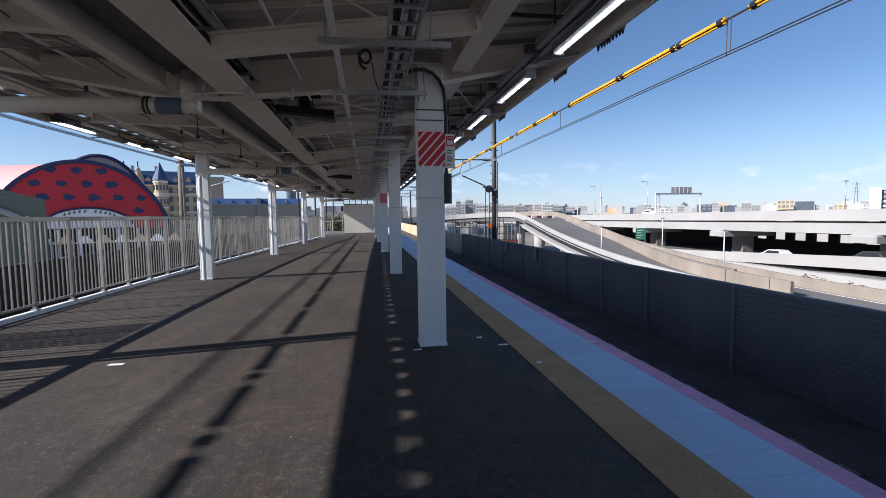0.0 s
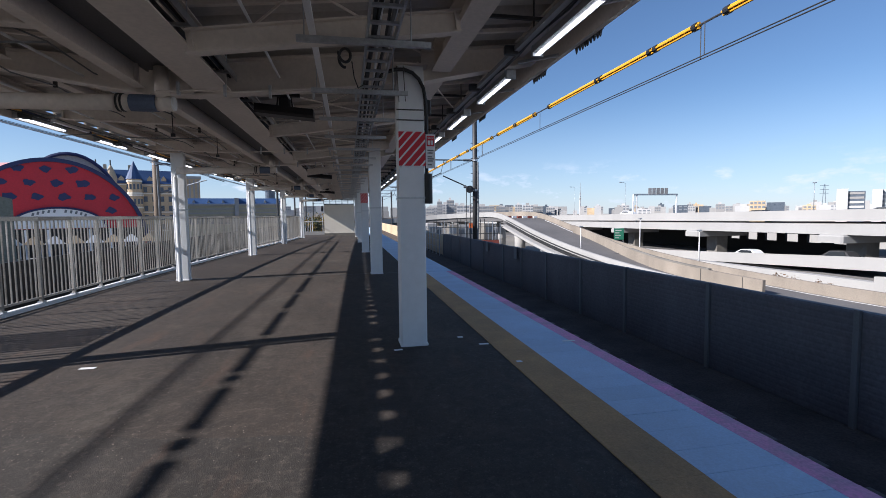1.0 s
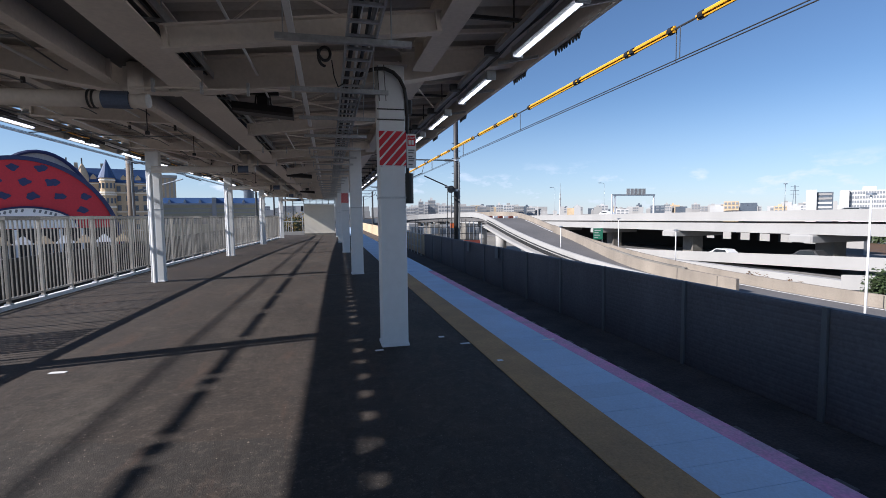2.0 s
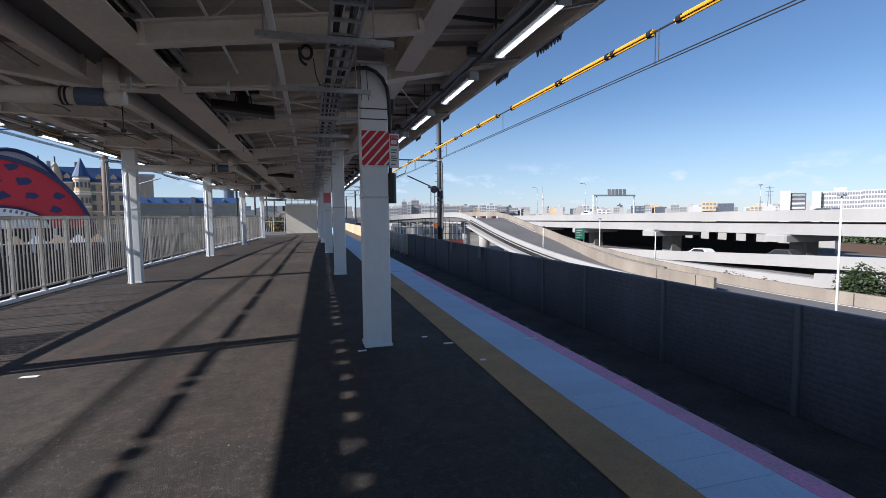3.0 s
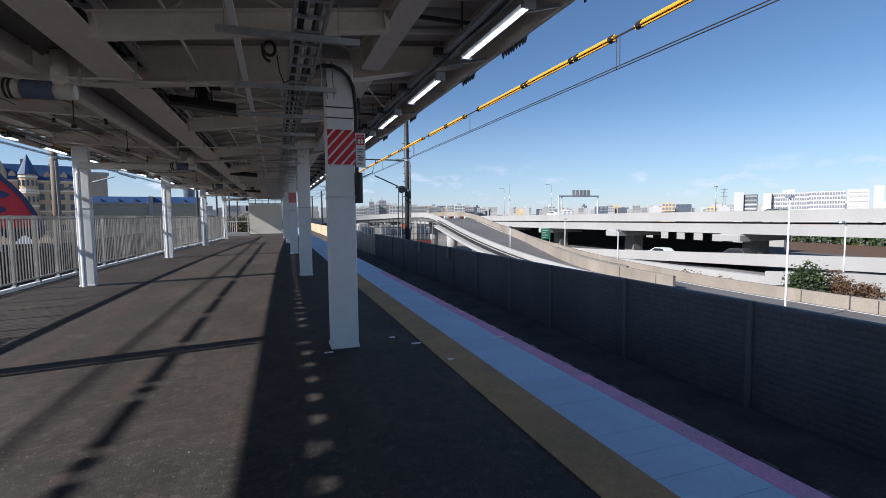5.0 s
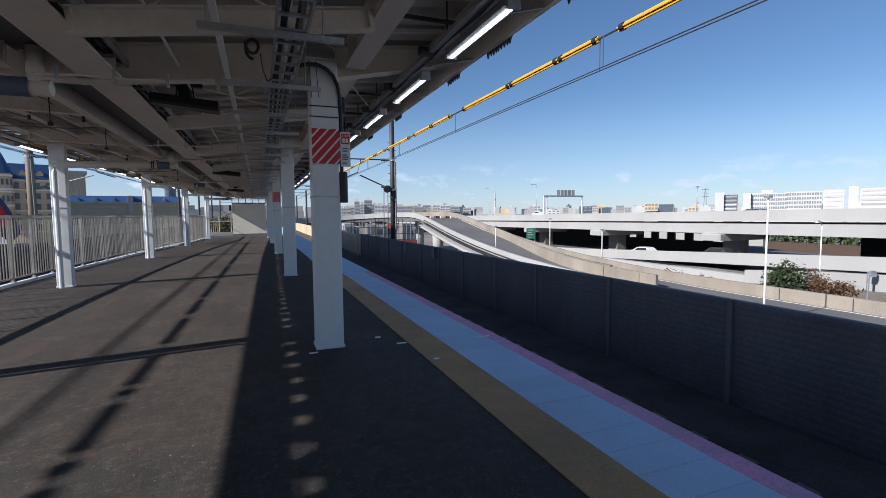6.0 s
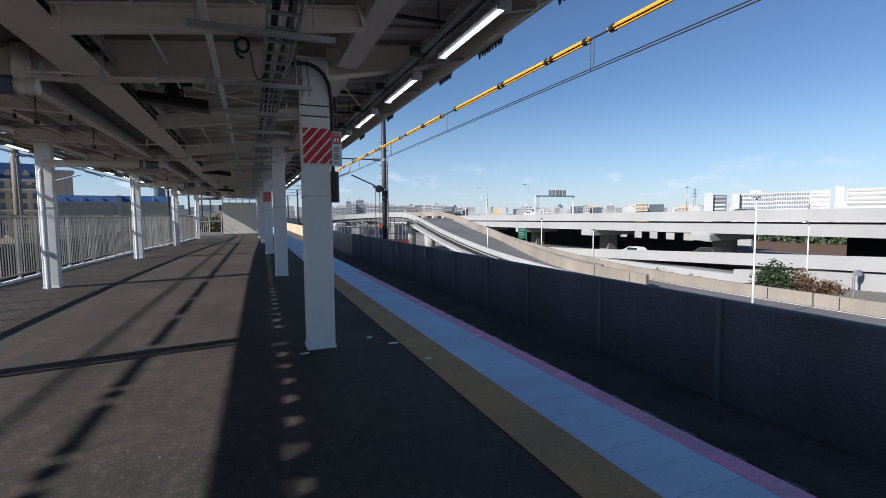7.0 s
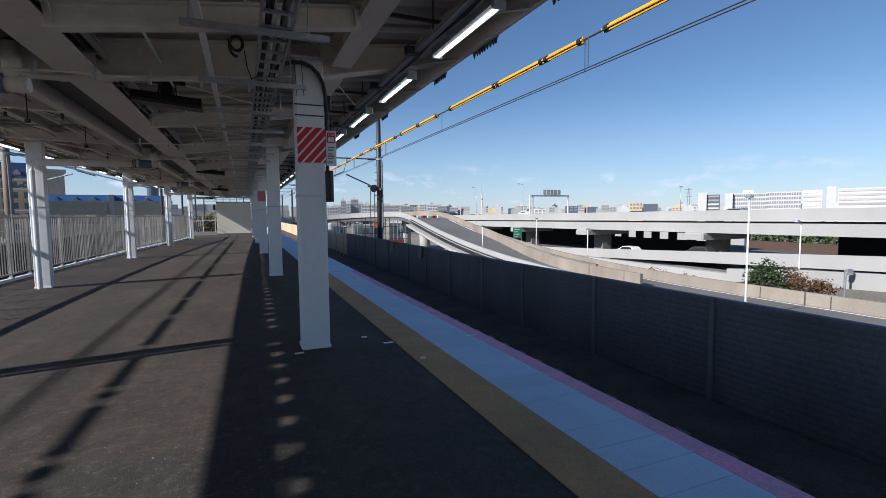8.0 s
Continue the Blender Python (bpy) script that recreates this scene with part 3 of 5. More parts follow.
# ---------------------------------------------------------------- roof fittings
def strip_lamp(x, y0, z, length, label, hang=0.22):
    ob = thing("strip_lamp", label, "lamp", "strip lamps under the roof", at=pose(x, y0, z))
    part("housing", Geo().bevel_box(-0.07, 0.05, 0, length, 0.032, 0.11, 0.02), M_LAMPBODY, ob)
    part("diffuser", Geo().rings([[(-0.02, yy, 0.031), (-0.019, yy, 0.016), (-0.01, yy, 0.008), (0.01, yy, 0.008), (0.019, yy, 0.016), (0.02, yy, 0.031)]
                                  for yy in (0.02, length - 0.02)]), M_LAMP, ob, "glowing white diffuser")
    part("end_cap", Geo().bevel_box(-0.073, 0.053, -0.02, 0.018, 0.0, 0.112, 0.01), M_GALV, ob)
    part("end_cap", Geo().bevel_box(-0.073, 0.053, length - 0.018, length + 0.02, 0.0, 0.112, 0.01), M_GALV, ob)
    for yy in (0.25, length - 0.25):
        part("hanger", Geo().tube([(0, yy, 0.1), (0, yy, hang)], 0.008, 6), M_GALV, ob)
    return ob


lamp = strip_lamp(1.968, 3.45, 3.225, 1.32, "lit white strip lamp under the roof edge")
for k in (-3, -2, -1, 1, 2, 3, 4, 5, 6, 7, 8, 9, 10, 11, 12, 13, 14):
    copy_thing(lamp, pose(1.968, 3.45 + 2.15 * k, 3.225))
lamp_w = strip_lamp(left_row(4) - 0.70, 4.0, 3.165, 1.2, "lit white strip lamp under the eave by the fence", 0.26)
for k in range(1, 16):
    y = 4.0 + 2.3 * k
    copy_thing(lamp_w, pose(left_row(y) - 0.70, y, 3.165, 0, 0, -1.2))

# cable run under the western eave
eave_run = thing("eave_cable_run", "bundled dark and orange cables with white trunking under the eave", "cables")
for j, (mat, r, off, z) in enumerate(((M_BLACK, 0.022, -0.60, 3.24), (M_THEMEBLUE, 0.02, -0.55, 3.26), (M_BLACK, 0.014, -0.5, 3.23), (M_SIGNGREY, 0.012, -0.46, 3.27))):
    part("cable", Geo().tube([(left_row(0.6 * i) + off + 0.012 * math.sin(1.3 * i + j), 0.6 * i, z + 0.018 * math.sin(2.3 * i + 1.7 * j)) for i in range(66)], r, 6), mat, eave_run)
for k in range(12):
    y = 3.2 + 2.9 * k
    part("trunking", Geo().bevel_box(left_row(y) - 0.47, left_row(y) - 0.41, y, y + 1.1, 3.2, 3.245, 0.008), M_SIGNWHITE, eave_run, "white plastic trunking")
    part("orange_cable", Geo().tube([(left_row(y + 1.2 + 0.2 * i) - 0.44 + 0.02 * math.sin(i), y + 1.2 + 0.2 * i, 3.22 - 0.02 * math.sin(0.7 * i)) for i in range(6)], 0.014, 6), M_YELLOW, eave_run, "orange cable sleeve")
    part("bracket", Geo().bevel_box(left_row(y) - 0.66, left_row(y) - 0.2, y - 0.03, y + 0.01, 3.275, 3.30, 0.006), M_GALV, eave_run)
    part("junction_box", Geo().bevel_box(left_row(y) - 0.62, left_row(y) - 0.5, y + 2.45, y + 2.62, 3.17, 3.26, 0.012), M_DARK, eave_run)

# lamp rails and their cables
g = Geo()
g.box(1.74, 1.80, Y0, Y1, 3.30, 3.345)
rail = thing("lamp_rail", "dark grey channel that carries the lamp wiring", "rail", kind="")
part("channel", g, M_LAMPBODY, rail)
for k in range(26):
    y = -0.04 + 1.48 * k
    part("hanger", Geo().tube([(1.77, y, 3.345), (1.77, y, 3.64)], 0.009, 6), M_DARK, rail)
    part("strut", Geo().box(1.24, 1.88, y - 0.016, y + 0.016, 3.43, 3.462), M_DARK, rail)
    part("eave_bracket", Geo().bar((1.98, y + 1.0, 3.36), (RIGHT_X - 0.06, y + 0.72, 3.375), 0.03, 0.03), M_GALV, rail)
    part("clip", Geo().bevel_box(1.64, 1.79, y + 0.46, y + 0.52, 3.27, 3.36, 0.01), M_DARK, rail)
rail_cable = Geo()
for j in range(2):
    rail_cable.tube([(1.83 - 0.02 * j, 0.2 + 0.4 * i, 3.31 + 0.018 * math.sin(i * 1.9 + j)) for i in range(100)], 0.011, 6)
part("cable", rail_cable, M_BLACK, rail, "black wiring cable")

# the comb strips where the flashing stops at the eave
for y0, n in ((1.6, 8), (3.0, 7), (4.34, 9), (5.66, 7), (8.3, 7), (10.6, 8), (14.4, 8)):
    comb = Geo().box(RIGHT_X + 0.002, RIGHT_X + 0.03, y0 - 0.02, y0 + 0.06 * n, 3.37, 3.40)
    for i in range(n):
        y = y0 + 0.06 * i + 0.008 * math.sin(5 * i)
        comb.rings([[(RIGHT_X + 0.004, y, 3.372), (RIGHT_X + 0.03, y, 3.372), (RIGHT_X + 0.03, y + 0.042, 3.372), (RIGHT_X + 0.004, y + 0.042, 3.372)],
                    [(RIGHT_X + 0.014, y + 0.012, 3.31 + 0.014 * math.sin(3 * i)), (RIGHT_X + 0.022, y + 0.012, 3.31), (RIGHT_X + 0.022, y + 0.03, 3.31), (RIGHT_X + 0.014, y + 0.03, 3.31 + 0.014 * math.sin(3 * i))]])
    tagged(part("bird_comb", comb, M_DARK), label="dark toothed strip at the roof edge", category="roof trim", group="toothed strips")

# cable ladder
ladder = thing("cable_ladder", "galvanised cable ladder full of cables under the roof", "cable tray")
LX0, LX1, LZ = 0.175, 0.40, 2.98
for x in (LX0, LX1):
    part("side_rail", Geo().box(x - 0.008, x + 0.008, Y0, Y1, LZ, LZ + 0.07), M_GALV, ladder)
rung = Geo().box(LX0 + 0.008, LX1 - 0.008, -0.018, 0.018, 0.0, 0.02).mesh("rung", M_GALV)
for k in range(140):
    piece(rung, "rung", ladder, 0, -0.2 + 0.29 * k, LZ + 0.004)
for j, (mat, r) in enumerate(((M_BLACK, 0.014), (M_BLACK, 0.018), (M_SIGNWHITE, 0.012), (M_BLACK, 0.012), (M_SIGNGREY, 0.016), (M_SIGNWHITE, 0.009))):
    pts = [(LX0 + 0.03 + 0.034 * j + 0.016 * math.sin(0.7 * i + 2.1 * j), -1 + 0.45 * i, LZ + 0.04 + 0.008 * math.sin(i * 1.3 + j)) for i in range(95)]
    part("cable", Geo().tube(pts, r, 6), mat, ladder, "pale cable" if mat == M_SIGNWHITE else "dark cable")
strut = Geo().box(-0.36, 0.68, -0.022, 0.022, -0.045, 0.0).mesh("strut", M_GALV)
rods = Geo().tube([(0, 0, 0), (0, 0, 0.42)], 0.006, 6).mesh("hanger", M_GALV)
for k in range(27):
    y = 2.35 + 1.52 * k
    piece(strut, "strut", ladder, 0, y, LZ - 0.002)
    piece(rods, "hanger", ladder, -0.3, y, LZ)
    piece(rods, "hanger", ladder, 0.52, y, LZ)

# white duct with hangers along the middle
duct = thing("cable_duct", "slim white cable duct hung below the roof", "cable duct")
part("channel", Geo().box(-0.275, -0.225, Y0, Y1, 3.06, 3.10), M_SIGNWHITE, duct)
for k in range(24):
    y = 1.2 + 1.66 * k
    part("hanger", Geo().tube([(-0.25, y, 3.1), (-0.25, y, 3.19)], 0.008, 6), M_GALV, duct)

# drain pipes at the frames
def drain(y):
    xl = left_row(y)
    ob = thing("drain_pipe", "grey drain pipe with dark lagging running to the outer column", "pipe", "drain pipes at the frames", at=pose(0, y - 0.30, 2.80))
    part("pipe", Geo().tube([(xl + 0.05, 0, -0.03), (-2.18, 0, 0)], 0.082, 16), M_ROOF, ob, smooth=True)
    part("lagging", Geo().tube([(-2.179, 0, 0), (-1.93, 0, 0)], 0.088, 16), M_BLUEPIPE, ob, "dark blue lagging")
    part("elbow", Geo().tube([(-1.929, 0, 0), (-1.78, 0, 0)], 0.078, 16), M_ROOF, ob, smooth=True)
    part("end_cap", Geo().tube([(-1.779, 0, 0), (-1.76, 0, 0)], 0.07, 16), M_SIGNWHITE, ob, "white end cap")
    part("downspout", Geo().tube([(-1.88, 0, 0.05), (-1.88, 0, 0.37)], 0.07, 16), M_ROOF, ob, smooth=True)
    for x in (-2.30, -2.26):
        part("clamp", Geo().tube([(x, 0, 0), (x + 0.018, 0, 0)], 0.094, 16), M_BLACK, ob, "black clamp")
    part("downpipe", Geo().tube([(xl + 0.05, 0, -0.02), (xl - 0.03, 0.1, -0.2), (xl - 0.03, 0.1, -2.8)], 0.05, 12), M_WHITE, ob)
    return ob


for y in FRAMES:
    drain(y)

# thin conduits across and along, with clips
conduits = thing("conduit_run", "thin pale conduits clipped under the roof", "conduit")
for y in (5.45, 10.2, 12.8, 17.4, 20.8, 25.4, 28.8, 33.0):
    part("conduit", Geo().tube([(-1.9 + 0.4 * i, y, 2.90 + 0.012 * (i % 2) + 0.01 * i) for i in range(7)], 0.011, 8), M_ROOF, conduits)
    for k in range(5):
        part("clip", Geo().box(-1.7 + 0.45 * k, -1.675 + 0.45 * k, y - 0.024, y + 0.024, 2.87, 3.0), M_GALV, conduits)
for x, z in ((-2.75, 3.13), (-3.75, 3.12), (-0.75, 3.2)):
    part("conduit", Geo().tube([(x + 0.01 * math.sin(i), Y0 + 1 + i, z) for i in range(48)], 0.014, 8), M_SIGNWHITE, conduits)
for y in (4.4, 9.0, 16.6, 24.6):
    part("conduit", Geo().tube([(-4.6, y, 2.98), (-3.9, y - 0.12, 3.0), (-3.4, y - 0.2, 2.93), (-2.6, y - 0.1, 2.95), (-2.3, y, 3.0)], 0.009, 8), M_SIGNGREY, conduits, "grey sagging cable")

# bracing rods between the frames
bracing = thing("roof_bracing", "thin crossed steel rods bracing the roof", "bracing")
for a, b in bays():
    for p, q in (((-1.5, a, 3.22), (0.9, (a + b) / 2, 3.5)), ((0.9, a, 3.5), (-1.5, (a + b) / 2, 3.22)), ((-1.5, (a + b) / 2, 3.22), (0.9, b, 3.5)), ((0.9, (a + b) / 2, 3.5), (-1.5, b, 3.22)), ((0.99, a, 3.36), (2.3, (a + b) / 2, 3.56)),
                 ((-2.3, a, 3.27), (-3.9, (a + b) / 2, 3.33)), ((-3.9, a, 3.33), (-2.3, (a + b) / 2, 3.27))):
        part("rod", Geo().tube([p, q], 0.012, 6), M_ROOF, bracing)
    for k in range(8):
        y = a + (b - a) * (k + 0.5) / 8
        part("purlin", Geo().bar((-1.54, y, deck_z(-1.54) - 0.022), (2.05, y, deck_z(2.05) - 0.022), 0.05, 0.04), M_ROOF, bracing)
        part("purlin", Geo().bar((left_row(y), y, 3.42), (-2.3, y, 3.30), 0.05, 0.03), M_ROOF, bracing)

# bundled cables and clamps along the valley girders
bundle = thing("cable_bundle", "bundle of dark cables clipped along a roof girder", "cables")
for j in range(5):
    pts = [(-1.40 + 0.034 * j + 0.010 * math.sin(0.9 * i + j), -1 + 0.5 * i, 3.17 + 0.02 * (j % 2) + 0.010 * math.sin(1.4 * i + 2 * j)) for i in range(84)]
    part("cable", Geo().tube(pts, 0.012 + 0.005 * (j % 2), 6), M_BLACK if j % 3 else M_SIGNGREY, bundle)
for k in range(32):
    part("bracket", Geo().box(-1.41, -1.2, 0.4 + 1.27 * k, 0.44 + 1.27 * k, 3.125, 3.145), M_GALV, bundle)
    part("drop_rod", Geo().tube([(-1.22, 0.415 + 1.27 * k, 3.14), (-1.22, 0.415 + 1.27 * k, 3.36)], 0.006, 6), M_GALV, bundle)
part("tray_lip", Geo().box(-1.205, -1.195, -1, 41, 3.13, 3.2), M_GALV, bundle)
side_run = thing("cable_bundle", "thin grey cables looped under the roof near the fence", "cables")
rnd = random.Random(21)
for j in range(2):
    x = -2.62 - 0.72 * j
    pts = [(x + rnd.uniform(-0.03, 0.03), 0.5 + 0.75 * i, 3.2 - 0.05 * (i % 2) - rnd.uniform(0, 0.04)) for i in range(50)]
    part("cable", Geo().tube(pts, 0.008, 6), M_SIGNGREY, side_run)
    for i in range(0, 50, 4):
        part("clip", Geo().box(x - 0.02, x + 0.02, 0.49 + 0.75 * i, 0.51 + 0.75 * i, 3.15, 3.33), M_DARK, side_run)
for k, y in enumerate((7.9, 10.4, 18.6, 24.4)):
    ob = thing("hanging_rod", "thin dark rod hanging from the roof with a small fitting", "rod", "hanging rods", at=pose(-2.55, y, 2.82))
    part("rod", Geo().tube([(0, 0, 0.05), (0, 0, 0.6)], 0.008, 6), M_DARK, ob)
    part("fitting", Geo().bevel_box(-0.03, 0.03, -0.02, 0.02, 0, 0.05, 0.008), M_DARK, ob)
# hanging sign boards
def board(y, z, x0, x1):
    ob = thing("hanging_board", "thin black display board hung from the roof", "display", "hanging boards", at=pose((x0 + x1) / 2, y, z))
    w = (x1 - x0) / 2
    part("casing", Geo().rings([[(sx, -0.14, a), (sx, -0.1, a - 0.03), (sx, 0.14, a - 0.03), (sx, 0.14, a + 0.09), (sx, -0.12, a + 0.09)] for sx, a in ((-w, 0.045), (w, -0.02))]), M_BLACK, ob)
    part("bracket", Geo().bevel_box(-0.075, 0.075, -0.06, 0.06, 0.09, 0.245, 0.02), M_BLACK, ob)
    for bx in (-0.11, 0.1):
        part("arm", Geo().tube([(bx, 0, 0.1), (bx * 0.8, 0, 0.25)], 0.011, 6), M_DARK, ob)
    part("mount", Geo().box(-0.2, 0.2, -0.03, 0.03, 0.25, 0.29), M_BLACK, ob)
    for x in (-0.17, 0.17):
        part("hanger", Geo().tube([(x, 0, 0.29), (x, 0, 0.62)], 0.008, 6), M_DARK, ob)
    return ob


board(6.9, 2.98, -1.19, -0.43)
board(16.6, 2.9, -1.3, -0.5)
board(27.5, 2.9, -1.5, -0.7)

# ---------------------------------------------------------------- on the columns
def stripe_sign(x, y, z, w, h, label):
    """A white plate with red slanting bands."""
    ob = thing("warning_plate", label, "sign", "striped warning plates", at=pose(x, y, z))
    part("plate", Geo().box(0, w, 0, 0.012, 0, h), M_SIGNWHITE, ob)
    step, band = h * 0.30, h * 0.222

    def cut(u0, u1):
        """The part of the plate where u0 < height - 1.12 * x < u1."""
        poly = [(0, 0), (w, 0), (w, h), (0, h)]
        for sign, lim in ((1, u0), (-1, -u1)):
            out = []
            for i in range(len(poly)):
                a, b = poly[i], poly[(i + 1) % len(poly)]
                fa, fb = sign * (a[1] - 1.12 * a[0]) - lim, sign * (b[1] - 1.12 * b[0]) - lim
                if fa >= 0:
                    out.append(a)
                if (fa >= 0) != (fb >= 0):
                    t = fa / (fa - fb)
                    out.append((a[0] + (b[0] - a[0]) * t, a[1] + (b[1] - a[1]) * t))
            poly = out
            if not poly:
                break
        return poly
    u = -h
    while u < h:
        poly = cut(u, u + band)
        if len(poly) > 2:
            part("stripe", Geo().rings([[(a, -0.001, b) for a, b in poly], [(a, -0.004, b) for a, b in poly]]), M_RED, ob, "red stripe")
        u += step
    for bx in (0.02, w - 0.02):
        part("bolt", Geo().tube([(bx, -0.012, -0.012), (bx, 0.0, -0.012)], 0.011, 8), M_GALV, ob)
    return ob


stripe_sign(0.600, 5.683, 2.19, 0.318, 0.40, "red and white striped plate on a column")
stripe_sign(0.55, 21.02, 2.15, 0.31, 0.42, "red and white striped plate on a far column")

notice = thing("notice_plate", "small white notice with a red panel beside a column", "sign", at=pose(0.93, 5.72, 2.165))
part("plate", Geo().box(0, 0.115, 0, 0.01, 0, 0.405), M_SIGNWHITE, notice)
part("red_panel", Geo().box(0.012, 0.103, -0.004, -0.001, 0.262, 0.385), M_RED, notice, "red printed panel")
part("lettering", None, M_SIGNWHITE, notice, words=("STOP", 0.032, 0.022, -0.0045, 0.348))
for i in range(2):
    part("print_bar", Geo().box(0.024 + 0.036 * i, 0.052 + 0.036 * i, -0.008, -0.005, 0.278, 0.33), M_SIGNWHITE, notice)
for k, z in enumerate((0.205, 0.175, 0.13, 0.105, 0.08, 0.035)):
    part("print_bar", Geo().box(0.02, 0.095 - 0.012 * (k % 3), -0.004, -0.001, z, z + 0.014), M_SIGNGREY, notice)

wires = thing("column_cable", "thick black cable bent from the ladder down the column", "cable")
pts = [(0.34, 5.5, 3.03), (0.37, 5.53, 3.14), (0.43, 5.56, 3.22), (0.57, 5.6, 3.275), (0.67, 5.61, 3.285), (0.77, 5.63, 3.255), (0.85, 5.65, 3.19), (0.905, 5.67, 3.09), (0.932, 5.7, 2.96),
       (0.945, 5.72, 2.8), (0.945, 5.74, 2.6), (0.945, 5.76, 2.1), (0.945, 5.78, 1.98)]
part("sleeve", Geo().tube(pts, 0.022, 10), M_BLACK, wires, smooth=True)
part("junction_box", Geo().bevel_box(0.918, 1.0, 5.70, 5.80, 2.80, 2.97, 0.012), M_BLACK, wires, "black junction box")
part("speaker", Geo().tube([(0.955, 5.72, 1.74), (0.955, 5.72, 1.78), (0.955, 5.72, 2.06), (0.955, 5.72, 2.1)], 0.05, 12), M_BLACK, wires, "black cylinder")
for z in (2.72, 2.84):
    part("strap", Geo().box(0.582, 0.905, 5.688, 5.701, z, z + 0.012), M_DARK, wires, "thin dark strap")
for x, y in ((0.55, 5.55), (0.62, 5.52)):
    part("wire", Geo().tube([(x + 0.03, y, 3.3), (x + 0.05, y, 2.9)], 0.004, 6), M_DARK, wires)
loop = thing("cable_loop", "coiled spare black cable hung from the roof", "cable", at=pose(0.0, 4.55, 3.12))
part("coil", Geo().tube([(0.055 * math.cos(a * 0.3), 0.008 * a, 0.075 * math.sin(a * 0.3)) for a in range(10, 38)], 0.014, 8), M_BLACK, loop)
part("tail", Geo().tube([(0.07, 0.4, 0.02), (0.09, 0.45, -0.12), (0.13, 0.55, -0.2), (0.2, 0.7, -0.12)], 0.006, 6), M_BLACK, loop)

# ---------------------------------------------------------------- platform surface pieces
tile = Geo().bevel_box(2.086, 2.690, 0.0015, 0.2885, -0.06, 0.006, 0.002).mesh("tile", M_EDGE)
nose = Geo().box(2.692, EDGE, 0.0006, 0.2894, -0.09, 0.005).mesh("tile", M_PINK)
paver = Geo().box(1.682, 2.084, 0.0003, 0.3997, -0.06, 0.007).mesh("tile", M_TACTILE)
slab = Geo().bevel_box(1.69, EDGE, 0.004, 0.576, -0.09, 0.006, 0.006).mesh("slab", M_EDGE)
edge_strip = thing("edge_strip", "pale blue-grey tiled platform edge with a pink nosing", "platform edge", kind="structure")
y = -2.78
while y < 13.1:
    piece(tile, "tile", edge_strip, 0, y, random.uniform(-0.001, 0.001))
    piece(nose, "tile", edge_strip, 0, y, random.uniform(-0.0015, 0.0015))
    y += 0.29
tactile = thing("tactile_strip", "worn ochre paving strip behind the platform edge", "paving strip", kind="structure")
k = -2.76
while k < 12.9:
    piece(paver, "tile", tactile, 0, k, random.uniform(-0.0003, 0.0003))
    k += 0.4
y = 13.28
while y < 70:
    piece(slab, "slab", edge_strip, 0, y, random.uniform(-0.002, 0.002))
    y += 0.58

def paper(x, y, rz, w, d):
    ob = tagged(part("paint_mark", Geo().box(-w / 2, w / 2, -d / 2, d / 2, 0.0, 0.004), M_SIGNWHITE, at=pose(x, y, 0.004, 0, 0, rz)),
                label="small white mark stuck on the asphalt", category="floor mark", group="floor marks")
    return ob


paper(-2.79, 5.66, -4, 0.16, 0.06)
paper(0.54, 5.57, 8, 0.1, 0.05)
paper(1.39, 5.97, 0, 0.07, 0.06)
paper(1.60, 5.58, 0, 0.12, 0.05)
tagged(part("paint_mark", Geo().box(-0.03, 0.03, -0.025, 0.025, 0.0, 0.004), M_SIGNWHITE, at=pose(1.77, 4.8, 0.01)), label="small white mark on the ochre strip", category="floor mark", group="floor marks")
tagged(part("paint_mark", Geo().box(-0.08, 0.08, -0.02, 0.02, 0.0, 0.003), M_SIGNWHITE, at=pose(2.66, 5.45, 0.01)), label="small white mark on the platform edge", category="floor mark", group="floor marks")
# joint across the platform, and worn patches
g = Geo()
g.box(fence_line(13.25) + 0.1, 1.68, 13.2, 13.27, -0.002, 0.004)
structure("expansion_joint", g, M_DARK, "dark joint across the platform", "joint")

# loose grit: chips of worn stone, thickest along the edge of the patch
grit = Geo()
rnd = random.Random(33)
for k in range(560):
    if k % 2:
        x = rnd.uniform(-4.6, -0.1)
        y = 4.95 - 0.25 * (x + 6.2) + rnd.gauss(0, 0.22)
    else:
        x, y = rnd.uniform(-5.2, 1.6), rnd.uniform(1.4, 9.0)
    r, a = rnd.uniform(0.002, 0.0055) * (1.7 if k % 41 == 0 else 1.0), rnd.uniform(0, 6.28)
    base = [(x + r * math.cos(a + q) * rnd.uniform(0.7, 1.3), y + r * math.sin(a + q) * rnd.uniform(0.7, 1.3), 0.0022) for q in (0, 1.57, 3.14, 4.71)]
    grit.rings([base, [(x + 0.5 * (p[0] - x), y + 0.5 * (p[1] - y), 0.0022 + r * 0.7) for p in base]])
tagged(part("loose_grit", grit, M_GRIT), label="pale stone grit scattered on the asphalt", category="grit", kind="stuff")

